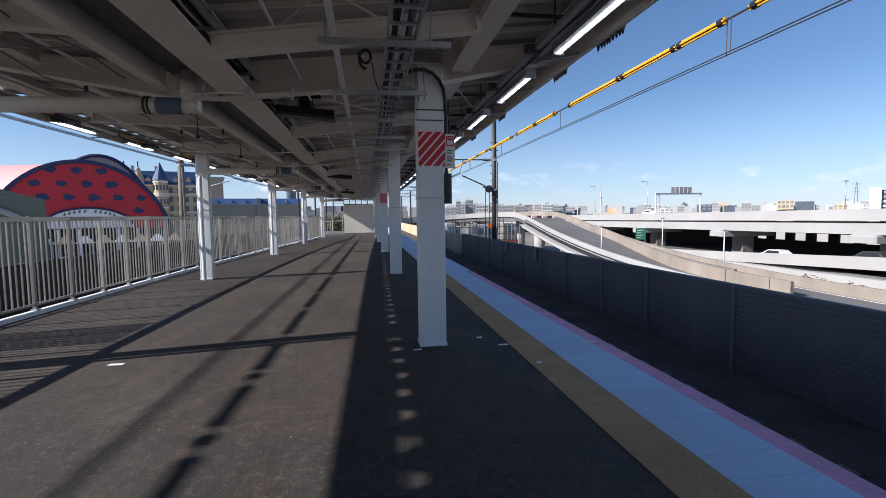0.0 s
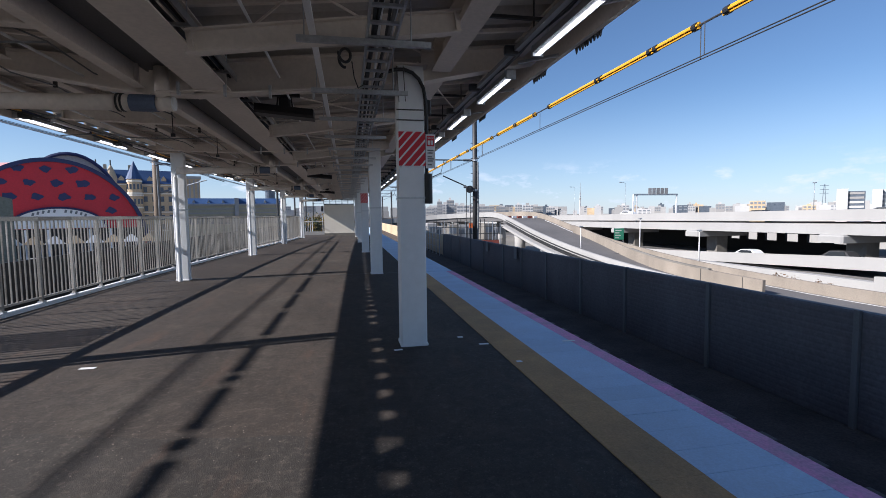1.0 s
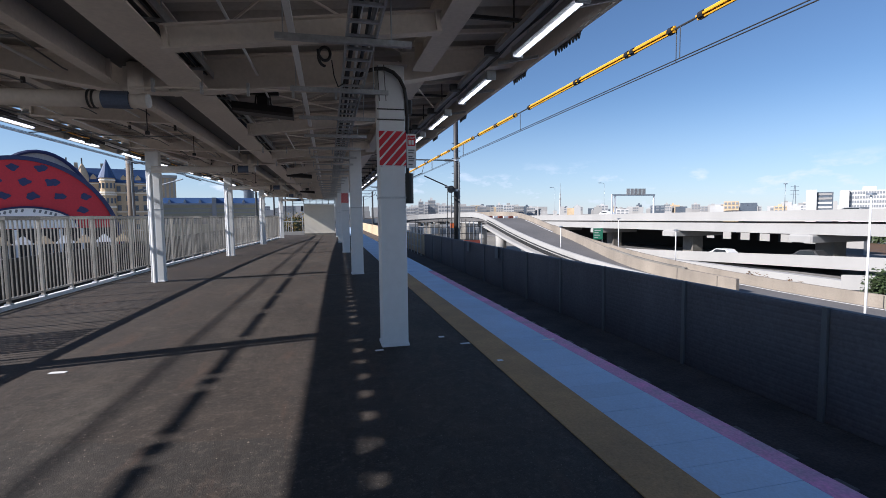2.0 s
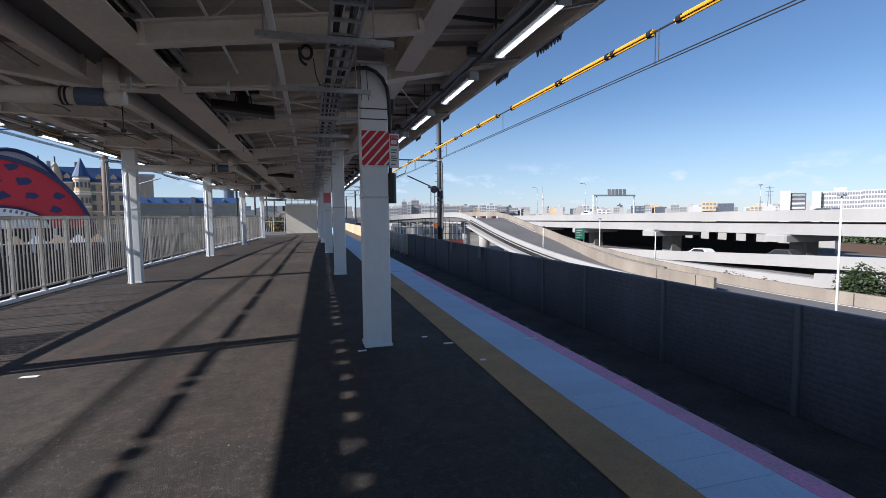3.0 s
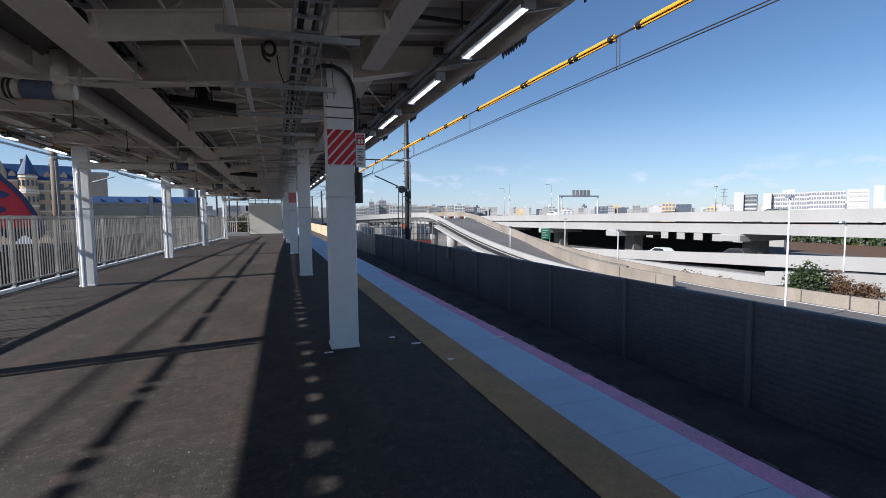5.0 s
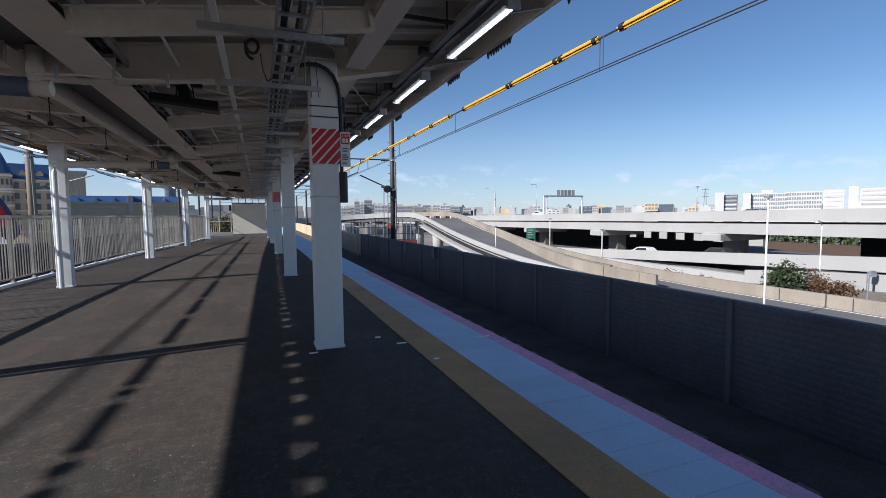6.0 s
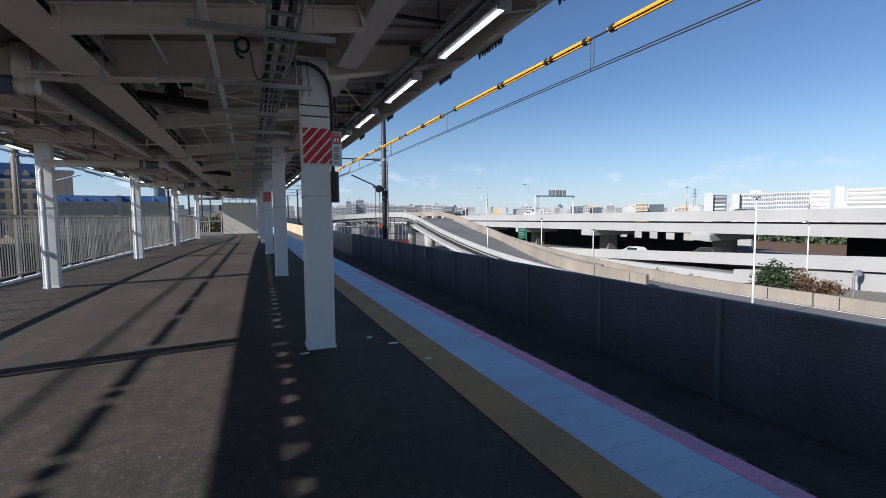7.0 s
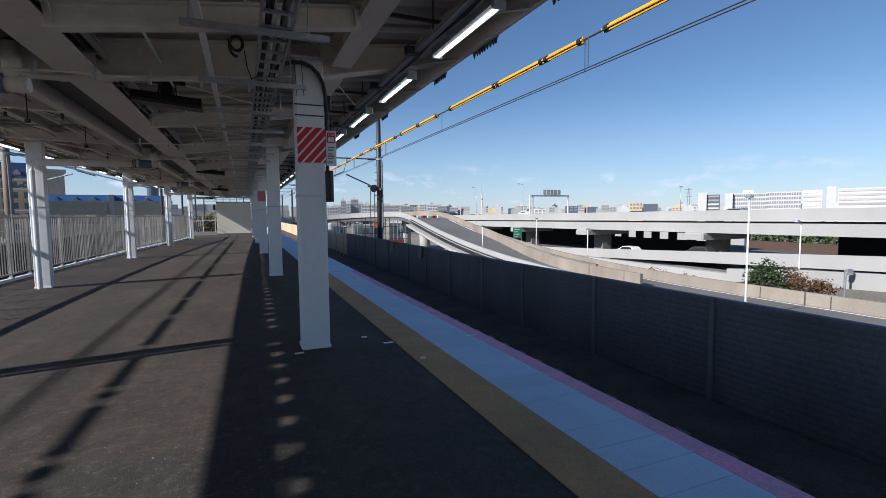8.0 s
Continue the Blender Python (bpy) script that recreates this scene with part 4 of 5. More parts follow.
# mesh panel in the fence
MESH_W, MESH_LOW, MESH_HIGH = 1.07, 0.22, 1.56
mesh_panel = thing("mesh_panel", "galvanised wire mesh panel fixed to the fence", "fence", at=pose(fence_line(6.35) - 0.085, 6.35, 0, 0, 0, 88.7))
rise = MESH_HIGH - MESH_LOW
for i in range(-15, 12):
    a = 0.09 * i
    q0, q1 = max(0, -a / rise), min(1, (MESH_W - a) / rise)
    if q1 - q0 > 0.02:
        p0, p1 = [(a + rise * q, MESH_LOW + rise * q) for q in (q0, q1)]
        for side in (0, 1):
            u0, u1 = (MESH_W - p0[0], MESH_W - p1[0]) if side else (p0[0], p1[0])
            part("wire", Geo().tube([(u0, 0.014 * side, p0[1]), (u1, 0.014 * side, p1[1])], 0.012, 6), M_GALV, mesh_panel)
part("mesh_frame", Geo().box(-0.02, 0.02, -0.015, 0.015, 0.1, 1.62).box(MESH_W - 0.02, MESH_W + 0.02, -0.015, 0.015, 0.1, 1.62), M_GALV, mesh_panel)

# ---------------------------------------------------------------- rails and overhead lines
def track(x0, gauge_y0, gauge_y1):
    ob = thing("track", "rusty rails on concrete sleepers", "track", "tracks", kind="structure")
    for x in (x0 - 0.5335, x0 + 0.5335):
        part("rail", Geo().sweep([(x, gauge_y0, -1.0), (x, gauge_y1, -1.0)], [(-0.07, -0.13), (0.07, -0.13), (0.012, -0.1), (0.033, -0.02), (0.033, 0.01), (-0.033, 0.01), (-0.033, -0.02), (-0.012, -0.1)]), M_RAIL, ob)
    sl = Geo()
    y = gauge_y0
    while y < gauge_y1:
        sl.box(x0 - 1.0, x0 + 1.0, y, y + 0.22, -1.2, -1.13)
        y += 0.62
    part("sleepers", sl, M_CONCRETE, ob, "concrete sleepers")


track(3.98, Y0, 135)
track(-8.2, Y0 - 15, 118)


def overhead(x, z_top, z_low, y0, y1, covers, drift):
    ob = thing("overhead_line", "overhead railway wires with yellow protective covers", "overhead wires", "overhead lines")
    path = lambda z, n, sag: [(x + drift * (y0 + (y1 - y0) * i / n), y0 + (y1 - y0) * i / n, z - sag * math.sin(math.pi * i / n)) for i in range(n + 1)]
    part("carrier_wire", Geo().tube(path(z_top, 30, 0.0), 0.014, 6), M_DARK, ob)
    for dx in (-0.04, 0.04):
        part("contact_wire", Geo().tube([(p[0] + dx, p[1], p[2]) for p in path(z_low, 30, 0.0)], 0.0075, 6), M_DARK, ob)
    for a, b in covers:
        g = Geo()
        xa, xb = x + drift * a, x + drift * b
        for dx, dz in ((-0.026, 0), (0.026, 0.004), (0, 0.03), (0, -0.03)):
            g.tube([(xa + dx, a, z_top + dz), (xb + dx, b, z_top + dz)], 0.017, 8)
        cover = part("cover", g, M_YELLOW, ob, "yellow plastic cover")
        for yy in (a + 0.03, b - 0.11):
            part("clamp", Geo().tube([(x + drift * yy, yy, z_top), (x + drift * yy, yy + 0.08, z_top)], 0.052, 10), M_BLACK, cover, "black clamp")
    return ob


line_e = overhead(4.5, 4.0, 3.578, -25, 62, [(-6, -3.1), (-3.1, 1.2), (1.2, 5.15), (5.55, 6.5), (6.5, 8.05), (8.05, 10.27), (11.0, 12.4), (12.4, 14.0), (14.5, 17.2), (17.6, 19.0), (19.3, 21.6), (22, 24), (24.4, 27)], 0.0)
for y in (-4.5, 0.6, 5.42, 10.68, 15.6, 20.6, 25.2, 31, 37, 43, 49):
    part("dropper", Geo().tube([(4.47, y, 3.58), (4.47, y, 3.99)], 0.006, 5).tube([(4.53, y + 0.14, 3.58), (4.53, y + 0.14, 3.99)], 0.006, 5), M_DARK, line_e)
line_w = overhead(-7.77, 4.205, 3.83, -25, 62, [(-3.2, 0.4), (0.6, 2.25), (2.4, 2.58), (2.72, 3.6), (3.8, 3.97), (4.1, 5.1), (5.25, 5.45), (5.65, 7.2), (7.6, 9.0), (9.3, 11.7), (12.2, 15.4), (16, 19.5), (20, 24), (24.6, 29)], 0.02)
# extra wires, added to widen the faint shadow band on the platform
for dx in (-0.035, 0.035):
    part("shadow_wire", Geo().tube([(-7.77 + dx + 0.02 * y, y, 3.79) for y in range(-20, 50, 5)], 0.009, 6), M_GALV, line_w)


def mast(x, y, h, arm_to, label, signal=False, girth=0.155, finish=None):
    ob = thing("overhead_mast", label, "mast", "overhead masts", at=pose(x, y, 0))
    part("pole", Geo().tube([(0, 0, -1.6), (0, 0, h)], girth, 14, girth * 0.8), finish or M_DARK, ob, smooth=True)
    d = arm_to - x
    part("arm", Geo().tube([(0, 0, 4.62), (d, 0, 4.62)], 0.035, 8), M_DARK, ob)
    part("stay", Geo().tube([(0, 0, 2.95), (d * 0.75, 0, 3.75)], 0.035, 8), M_GALV if finish else M_DARK, ob)
    part("registration_arm", Geo().tube([(d * 0.72, 0, 4.6), (d * 0.8, 0, 3.9), (d * 1.02, 0, 3.66)], 0.025, 8), M_DARK, ob)
    for z in (4.62, 2.95):
        part("collar", Geo().tube([(0, 0, z - 0.06), (0, 0, z + 0.06)], 0.17, 12), M_GALV, ob)
        part("insulator", Geo().tube([(math.copysign(0.25, d), 0, z + (0.1 if z < 4 else 0)), (math.copysign(0.65, d), 0, z + (0.21 if z < 4 else 0))], 0.07, 10), M_SIGNGREY, ob)
    for k in range(9):
        part("step", Geo().tube([(-0.24, 0, 2.2 + 0.42 * k), (0.24, 0, 2.2 + 0.42 * k)], 0.018, 6), M_DARK, ob)
    part("sleeve", Geo().tube([(0.1, -0.13, 0.2), (0.14, -0.14, 2.0), (0.12, -0.15, 4.5)], 0.05, 8), M_SIGNGREY, ob, "grey cable sleeve")
    if signal:
        head = part("signal_head", Geo().tube([(-0.36, -0.28, 3.0), (-0.36, -0.16, 3.0), (-0.36, -0.1, 3.0)], 0.2, 20), M_BLACK, ob, "round black signal board")
        part("lens", Geo().tube([(-0.36, -0.3, 3.08), (-0.36, -0.281, 3.08)], 0.07, 12), M_GLASS, head)
        part("signal_bracket", Geo().bar((-0.36, -0.05, 3.0), (0, 0, 3.0), 0.06, 0.06), M_DARK, ob)
        part("signal_ladder", Geo().tube([(-0.55, 0, -0.5), (-0.5, 0, 2.9)], 0.02, 6).tube([(-0.3, 0, -0.5), (-0.28, 0, 2.9)], 0.02, 6), M_DARK, ob)
    return ob


mast(7.04, 26.0, 8.4, 4.6, "dark overhead line mast with a round signal beside the track", True)
mast(6.6, 52.0, 8.0, 4.6, "dark overhead line mast beside the track")
for y in (70, 92, 116, 140):
    gan = thing("line_gantry", "slim steel gantry spanning the tracks", "gantry", "gantries over the tracks", at=pose(0, y, 0))
    for x in (-9.6, 8.3):
        part("post", Geo().tube([(x, 0, -1.6), (x, 0, 6.2)], 0.15, 10), M_DARK, gan)
    for z in (5.2, 5.8):
        part("beam", Geo().bar((-9.6, 0, z), (8.3, 0, z), 0.08, 0.08), M_GALV, gan)
    for k in range(18):
        part("lattice", Geo().bar((-9.6 + k, 0, 5.2 + 0.6 * (k % 2)), (-8.6 + k, 0, 5.8 - 0.6 * (k % 2)), 0.04, 0.04), M_GALV, gan)
mast(-10.5, 29.5, 6.4, -7.0, "brown weathered overhead line mast beyond the fence", girth=0.2, finish=M_MASTBROWN)

# ---------------------------------------------------------------- platform end
band = thing("end_frame", "dark steel frame with openings above the end wall", "frame", kind="structure")
for z in (2.56, 2.98):
    part("rail", Geo().box(-2.0, 0.54, 41.55, 41.63, z, z + 0.07), M_DARK, band)
for k in range(6):
    part("upright", Geo().box(-2.0 + 0.5 * k, -1.95 + 0.5 * k, 41.55, 41.63, 2.631, 2.979), M_DARK, band)
part("beacon", Geo().tube([(-2.12, 41.4, 2.0), (-2.12, 41.4, 2.45)], 0.09, 10), M_BLACK, band, "black lamp housing")
part("skirting", Geo().box(-1.98, 0.52, 41.44, 41.498, 0.0, 0.16), M_CONCRETE, band)
rail_end = thing("end_railing", "white steel railing closing the platform end", "railing", at=pose(-4.0, 43.0, 0))
for z in (0.1, 1.15):
    part("rail", Geo().box(0, 1.95, -0.02, 0.02, z, z + 0.04), M_SIGNWHITE, rail_end)
for k in range(14):
    part("baluster", Geo().box(0.05 + 0.14 * k, 0.075 + 0.14 * k, -0.012, 0.012, 0.14, 1.15), M_DARK if k > 5 else M_SIGNWHITE, rail_end)
for k in range(3):
    part("post", Geo().box(0.9 * k, 0.9 * k + 0.05, -0.03, 0.03, 0, 1.5), M_SIGNWHITE, rail_end)
part("orange_board", Geo().box(-0.25, 0.1, -0.06, -0.03, 0.75, 1.35), M_ORANGE, rail_end, "orange warning board")
part("kerb", Geo().box(0, 1.95, -0.4, -0.1, 0.0, 0.28), M_PALE, rail_end)
g = Geo()
g.box(6.35, 6.5, 31.0, 130, -1.15, 0.2)
tagged(part("low_wall", g, M_SANDSTONE), label="low cream wall beside the track", category="wall", kind="structure")
fence_e = thing("track_fence", "thin pale mesh fence past the dark barrier", "fence")
for k in range(9):
    part("post", Geo().box(6.0, 6.05, 31.5 + 1.3 * k, 31.56 + 1.3 * k, -1.15, 0.75), M_GALV, fence_e)
for z in (-0.6, -0.1, 0.3, 0.7):
    part("wire", Geo().tube([(6.03, 31.5, z), (6.03, 42, z)], 0.012, 5), M_GALV, fence_e)
tab = Geo().box(-0.012, 0, -0.16, 0.16, -0.22, 0.22).mesh("notice", M_SIGNGREY)
for y in (16.9, 20.6):
    ob = tagged(new("barrier_notice", tab), label="small grey plate on the dark barrier", category="sign", group="barrier plates")
    ob.matrix_basis = pose(6.118, y, 0.15)

# ================================================================ beyond the railway, sunny side
def polar(az, r):
    """Plan position at an azimuth (degrees, clockwise from straight ahead) and a distance."""
    return r * math.sin(radians(az)), r * math.cos(radians(az))


def street_lamp(x, y, z, h, label, arm=0.0, turn=0.0, slim=False):
    ob = thing("street_lamp", label, "street lamp", "street lamps by the roads", at=pose(x, y, z, 0, 0, turn))
    part("pole", Geo().tube([(0, 0, 0), (0, 0, h * 0.5), (0, 0, h)], 0.05 if slim else 0.075, 10, 0.03 if slim else 0.045), M_GALV if slim else M_SIGNWHITE, ob, smooth=True)
    if arm:
        part("arm", Geo().tube([(0, 0, h - 0.02), (-arm * 0.35, 0, h + 0.28), (-arm, 0, h + 0.34)], 0.05, 8), M_GALV, ob)
        part("lantern", Geo().bevel_box(-arm - 0.7, -arm + 0.05, -0.16, 0.16, h + 0.24, h + 0.42, 0.05), M_GALV, ob)
    else:
        part("lantern", Geo().bevel_box(-0.22, 0.22, -0.16, 0.16, h, h + 0.14, 0.04), M_GALV, ob)
    return ob


street_lamp(29.45, 20.3, -6.0, 8.4, "tall pale tapered street lamp beside the ramp")
street_lamp(38.6, 46.6, -4.3, 3.75, "short pale street lamp on the ramp parapet")
street_lamp(42.5, 63.5, -5.6, 6.2, "pale street lamp by the slip road")
street_lamp(29.6, 57, -2.9, 2.7, "short pale street lamp on the ramp parapet")
street_lamp(46.5, 27.2, -5.6, 5.9, "pale street lamp with a curved arm", 1.3, 20)
street_lamp(60.15, 52, 1.55, 3.6, "slim street lamp on the viaduct", slim=True)
street_lamp(75.6, 33, 1.2, 8.0, "slim street lamp on the viaduct", 1.2, slim=True)
street_lamp(75.6, 120, 0.6, 9.0, "slim street lamp on the viaduct", 1.2, slim=True)
street_lamp(75.6, 150, 0.6, 9.5, "slim street lamp on the viaduct", 1.2, slim=True)
flood = thing("floodlight", "grey floodlight on a short pole", "floodlight", at=pose(44.0, 22.3, -6.4))
part("pole", Geo().tube([(0, 0, 0), (0, 0, 3.0)], 0.09, 8), M_GALV, flood)
part("head", Geo().bevel_box(0.1, 0.75, -0.2, 0.2, 2.8, 3.25, 0.08), M_GALV, flood)

# sign gantry over the expressway
gantry = thing("sign_gantry", "pale steel gantry with a row of sign plates over the expressway", "gantry", at=pose(61.2, 94, 0.6))
for x in (0.0, 0.75, 10.6):
    part("post", Geo().bevel_box(x - 0.14, x + 0.14, -0.14, 0.14, -0.9, 5.0, 0.03), M_SIGNWHITE, gantry)
part("beam", Geo().box(-0.1, 10.8, -0.2, 0.2, 4.7, 5.05), M_GALV, gantry)
for k in range(5):
    part("sign_plate", Geo().box(3.4 + 1.0 * k, 4.25 + 1.0 * k, -0.25, -0.21, 4.9, 6.3), M_CITY, gantry)
part("lamp_box", Geo().box(9.9, 10.9, -0.5, 0.2, -0.1, 0.7), M_DARK, gantry)

green = thing("road_sign", "green road sign with pale lines on two posts", "road sign", at=pose(53.2, 88.5, -6.4, 0, 0, -25))
for x in (0.2, 1.9):
    part("post", Geo().tube([(x, 0.1, 0), (x, 0.1, 4.9)], 0.08, 8), M_GALV, green)
part("board", Geo().box(0.1, 2.0, 0, 0.06, 2.5, 4.8), M_GREENSIGN, green)
for z, w in ((4.3, 1.2), (3.8, 0.8), (3.3, 1.1), (2.8, 0.7)):
    part("print_bar", Geo().box(0.35, 0.35 + w, -0.03, -0.005, z, z + 0.16), M_CITY, green)

# pieces of the ramp
for y in (58, 70, 82):
    tagged(part("ramp_pier", Geo().tube([(30.6, y, GROUND_Z), (30.6, y, ramp_z(y) - 1.0)], 1.0, 20), M_PALE, smooth=True), label="round white concrete pier under the ramp", category="pier", group="ramp piers", kind="structure")
for k, (x, y) in enumerate(((33, 100), (26, 107), (18, 109))):
    tagged(part("ramp_pier", Geo().tube([(x, y, GROUND_Z), (x, y, 0.3 - 0.5 * k)], 1.0, 20), M_PALE, smooth=True), label="round white concrete pier under the ramp", category="pier", group="ramp piers", kind="structure")
side_path = [p for p in ramp_path if 20 < p[1] < 88]
# dark bars added as the shadow lines below the near parapet
for off, z in ((-4.42, 0.1), (-4.46, -0.22), (-4.4, -0.5)):
    part("shadow_line", Geo().sweep(side_path, [(off - 0.05, z), (off + 0.05, z), (off + 0.05, z + 0.13), (off - 0.05, z + 0.13)]), M_DARK, ramp, "dark bar standing in for a shadow line")
part("ledge", Geo().sweep(side_path, [(-5.3, -1.15), (-4.302, -1.15), (-4.302, -0.7), (-5.3, -0.7)]), M_PALE, ramp)
for k in range(24):
    y = -30 + 5 * k
    if y < 30:
        part("parapet_joint", Geo().box(37.985, 38.0, y, y + 0.06, ramp_z(y) + 0.02, ramp_z(y) + 0.9), M_DARK, ramp)
    if 34 <= y < 43:
        part("wall_joint", Geo().box(33.385, 33.4, y, y + 0.06, ramp_z(y) + 0.02, ramp_z(y) + 1.2), M_DARK, ramp)
road_line = Geo()
for off in (-3.6, 3.6):
    road_line.sweep([p for p in ramp_path if p[1] < 90], [(off - 0.08, 0.006), (off + 0.08, 0.006), (off + 0.08, 0.014), (off - 0.08, 0.014)])
part("edge_line", road_line, M_SIGNWHITE, ramp, "white painted edge lines")
# red and white barriers on the crest
for i in range(6):
    ob = tagged(part("road_barrier", Geo().bevel_box(-0.45, 0.45, -0.15, 0.15, 0, 0.42, 0.05), M_RUST if i % 2 else M_SIGNWHITE, at=pose(36.8 - 1.05 * i, 90 + 0.15 * i, ramp_z(90 + 0.15 * i) + 0.003, 0, 0, 4)),
                label="red plastic road barrier on the ramp crest" if i % 2 else "white plastic road barrier on the ramp crest", category="road barrier", group="road barriers")

# terraces under the viaduct
terrace = thing("retaining_wall", "white painted retaining wall below the slip road", "wall", kind="structure")
part("wall_face", Geo().sweep([(45, -120, -3.3), (45, 20, -3.35), (45.5, 27, -3.75), (46.2, 34, -4.4)], [(0, -1.35), (0.4, -1.35), (0.4, 0), (0, 0)]), M_PALE, terrace)
low = Geo()
low.box(48, 49, 34, 62, GROUND_Z, -5.2)
structure("wall_low", low, M_PALE, "low pale wall with peeling paint", "wall")
g = Geo()
g.add([(12, -80, -6.0), (28.5, -80, -6.0), (28.5, 140, -5.6), (12, 140, -5.6)], [(0, 1, 2, 3)])
structure("service_yard", g, M_PALE, "pale paved yard below the ramp", "yard")
# shade under the viaduct is put into this wall's near-black colour
back = thing("far_arcade", "wall with openings behind the viaduct piers, coloured dark for the shade there", "wall", kind="structure")
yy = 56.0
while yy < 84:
    part("bay", Geo().box(73, 73.5, yy, yy + 1.6, GROUND_Z, -1.2).box(73, 73.5, yy + 1.6, yy + 4.0, GROUND_Z, -3.6).box(73, 73.5, yy + 1.6, yy + 4.0, -2.3, -1.2), M_BROWNSHADE, back)
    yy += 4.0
part("solid_bay", Geo().box(73, 73.5, 84, 220, GROUND_Z, -1.2), M_BROWNSHADE, back)
part("solid_bay", Geo().box(73, 73.5, -60, 38, GROUND_Z, -0.9), M_BROWNSHADE, back)
# added pale sheet: stands in for the sunlit distance behind the openings
g = Geo()
g.box(86, 87, 60, 110, GROUND_Z, -1.5)
structure("bright_backing", g, M_PALE, "pale backing added for the sunlit view through the openings", "wall")
dark_slope = Geo()
dark_slope.box(56, 90, -60, 300, GROUND_Z, GROUND_Z + 0.5)
structure("under_deck_ground", dark_slope, M_ROAD, "dark ground under the viaduct", "ground")


def car(x, y, z, turn, paint, label, length=4.6, tall=1.45):
    ob = thing("car", label, "car", "cars on the roads", at=pose(x, y, z, 0, 0, turn))
    L, W = length, 1.75
    prof = [(0, 0.35), (0.05, 0.75), (0.9, 0.92), (1.5, tall - 0.06), (2.0, tall), (3.3, tall - 0.02), (4.1, 1.0), (4.55, 0.92), (4.6, 0.35)]
    prof = [(a * L / 4.6 - L / 2, b) for a, b in prof]
    part("body", Geo().rings([[(a, -W / 2 + (0.12 if b > 1 else 0), b) for a, b in prof], [(a, W / 2 - (0.12 if b > 1 else 0), b) for a, b in prof]]), paint, ob)
    for s in (-1, 1):
        part("side_window", Geo().rings([[(a * L / 4.6 - L / 2, s * (W / 2 - 0.1), b) for a, b in ((1.35, 0.95), (1.65, tall - 0.1), (3.2, tall - 0.1), (3.8, 1.0))],
                                         [(a * L / 4.6 - L / 2, s * (W / 2 + 0.005), b) for a, b in ((1.35, 0.95), (1.65, tall - 0.1), (3.2, tall - 0.1), (3.8, 1.0))]]), M_GLASS, ob)
        for a in (0.85, 3.75):
            part("wheel", Geo().tube([(a * L / 4.6 - L / 2, s * (W / 2 - 0.2), 0.32), (a * L / 4.6 - L / 2, s * (W / 2 + 0.01), 0.32)], 0.32, 14), M_BLACK, ob)
    return ob


def slip_z(y):
    return -1.2 - 3.9 * min(1, max(0, (y + 10) / 85)) - 0.02 * max(0, y - 75)


car(57.6, 59, slip_z(59) - 1.1, 92, M_CARWHITE, "white car on the slip road", 4.8, 1.5)
car(57.8, 46, slip_z(46) - 1.1, 92, M_DARK, "dark car on the slip road", 4.8, 1.6)
car(64, 100, 0.6, 90, M_CARWHITE, "white car on the expressway", 4.6, 1.35)
car(66, 47, 0.55, 90, M_SIGNGREY, "grey van on the expressway", 4.8, 1.4)
car(66, 66, 0.45, 90, M_DARK, "dark car on the expressway", 4.6, 1.3)


# ---------------------------------------------------------------- plants
def bush(x, y, z, w, h, mat, label, leaves=900, seed=1):
    rnd = random.Random(seed)
    ob = thing("bush", label, "bush", "roadside plants", at=pose(x, y, z))
    stems = Geo()
    tips = []
    for k in range(14):
        a, q = rnd.uniform(0, 6.283), rnd.uniform(0.15, 0.9)
        tip = (math.cos(a) * w * 0.42 * q, math.sin(a) * w * 0.42 * q, h * rnd.uniform(0.45, 0.9) * (1.1 - 0.4 * q))
        stems.tube([(0, 0, 0), (tip[0] * 0.4, tip[1] * 0.4, tip[2] * 0.55), tip], 0.05, 5, 0.015)
        tips.append((tip, rnd.uniform(0.55, 1.0)))
    part("stems", stems, M_BARK, ob)
    g = Geo()
    for k in range(leaves):
        (tx, ty, tz), q = rnd.choice(tips)
        p = Vector((tx + rnd.gauss(0, w * 0.12), ty + rnd.gauss(0, w * 0.12), max(0.06, tz + rnd.gauss(0, h * 0.13))))
        s = rnd.uniform(0.08, 0.2) * (w / 3.0) ** 0.5
        a = Vector((rnd.gauss(0, 1), rnd.gauss(0, 1), rnd.gauss(0, 0.7))).normalized() * s
        b = Vector((rnd.gauss(0, 1), rnd.gauss(0, 1), rnd.gauss(0, 0.7))).normalized() * s * 0.6
        g.add([p - a, p + b, p + a, p - b], [(0, 1, 2, 3)])
    part("crown", g, mat, ob)
    return ob


bush(40.4, 26.3, -6.0, 2.8, 3.4, M_LEAF, "round green bush behind the ramp parapet", 2200, 2)
bush(42.4, 25.2, -6.0, 2.6, 2.5, M_LEAFDRY, "reddish brown dry shrub behind the ramp parapet", 1100, 3)
bush(44.5, 24.4, -6.2, 2.4, 1.9, M_LEAFDRY, "reddish brown dry shrub behind the ramp parapet", 700, 4)
for k, (az, r) in enumerate(((64, 45), (65.5, 44), (48, 58), (50, 56), (46.5, 60), (67, 43))):
    x, y = polar(az, r)
    bush(x, y, -6.3, 1.9, 1.3, M_LEAFDRY, "low dry roadside shrub", 350, 10 + k)
hedge = Geo()
rnd = random.Random(5)
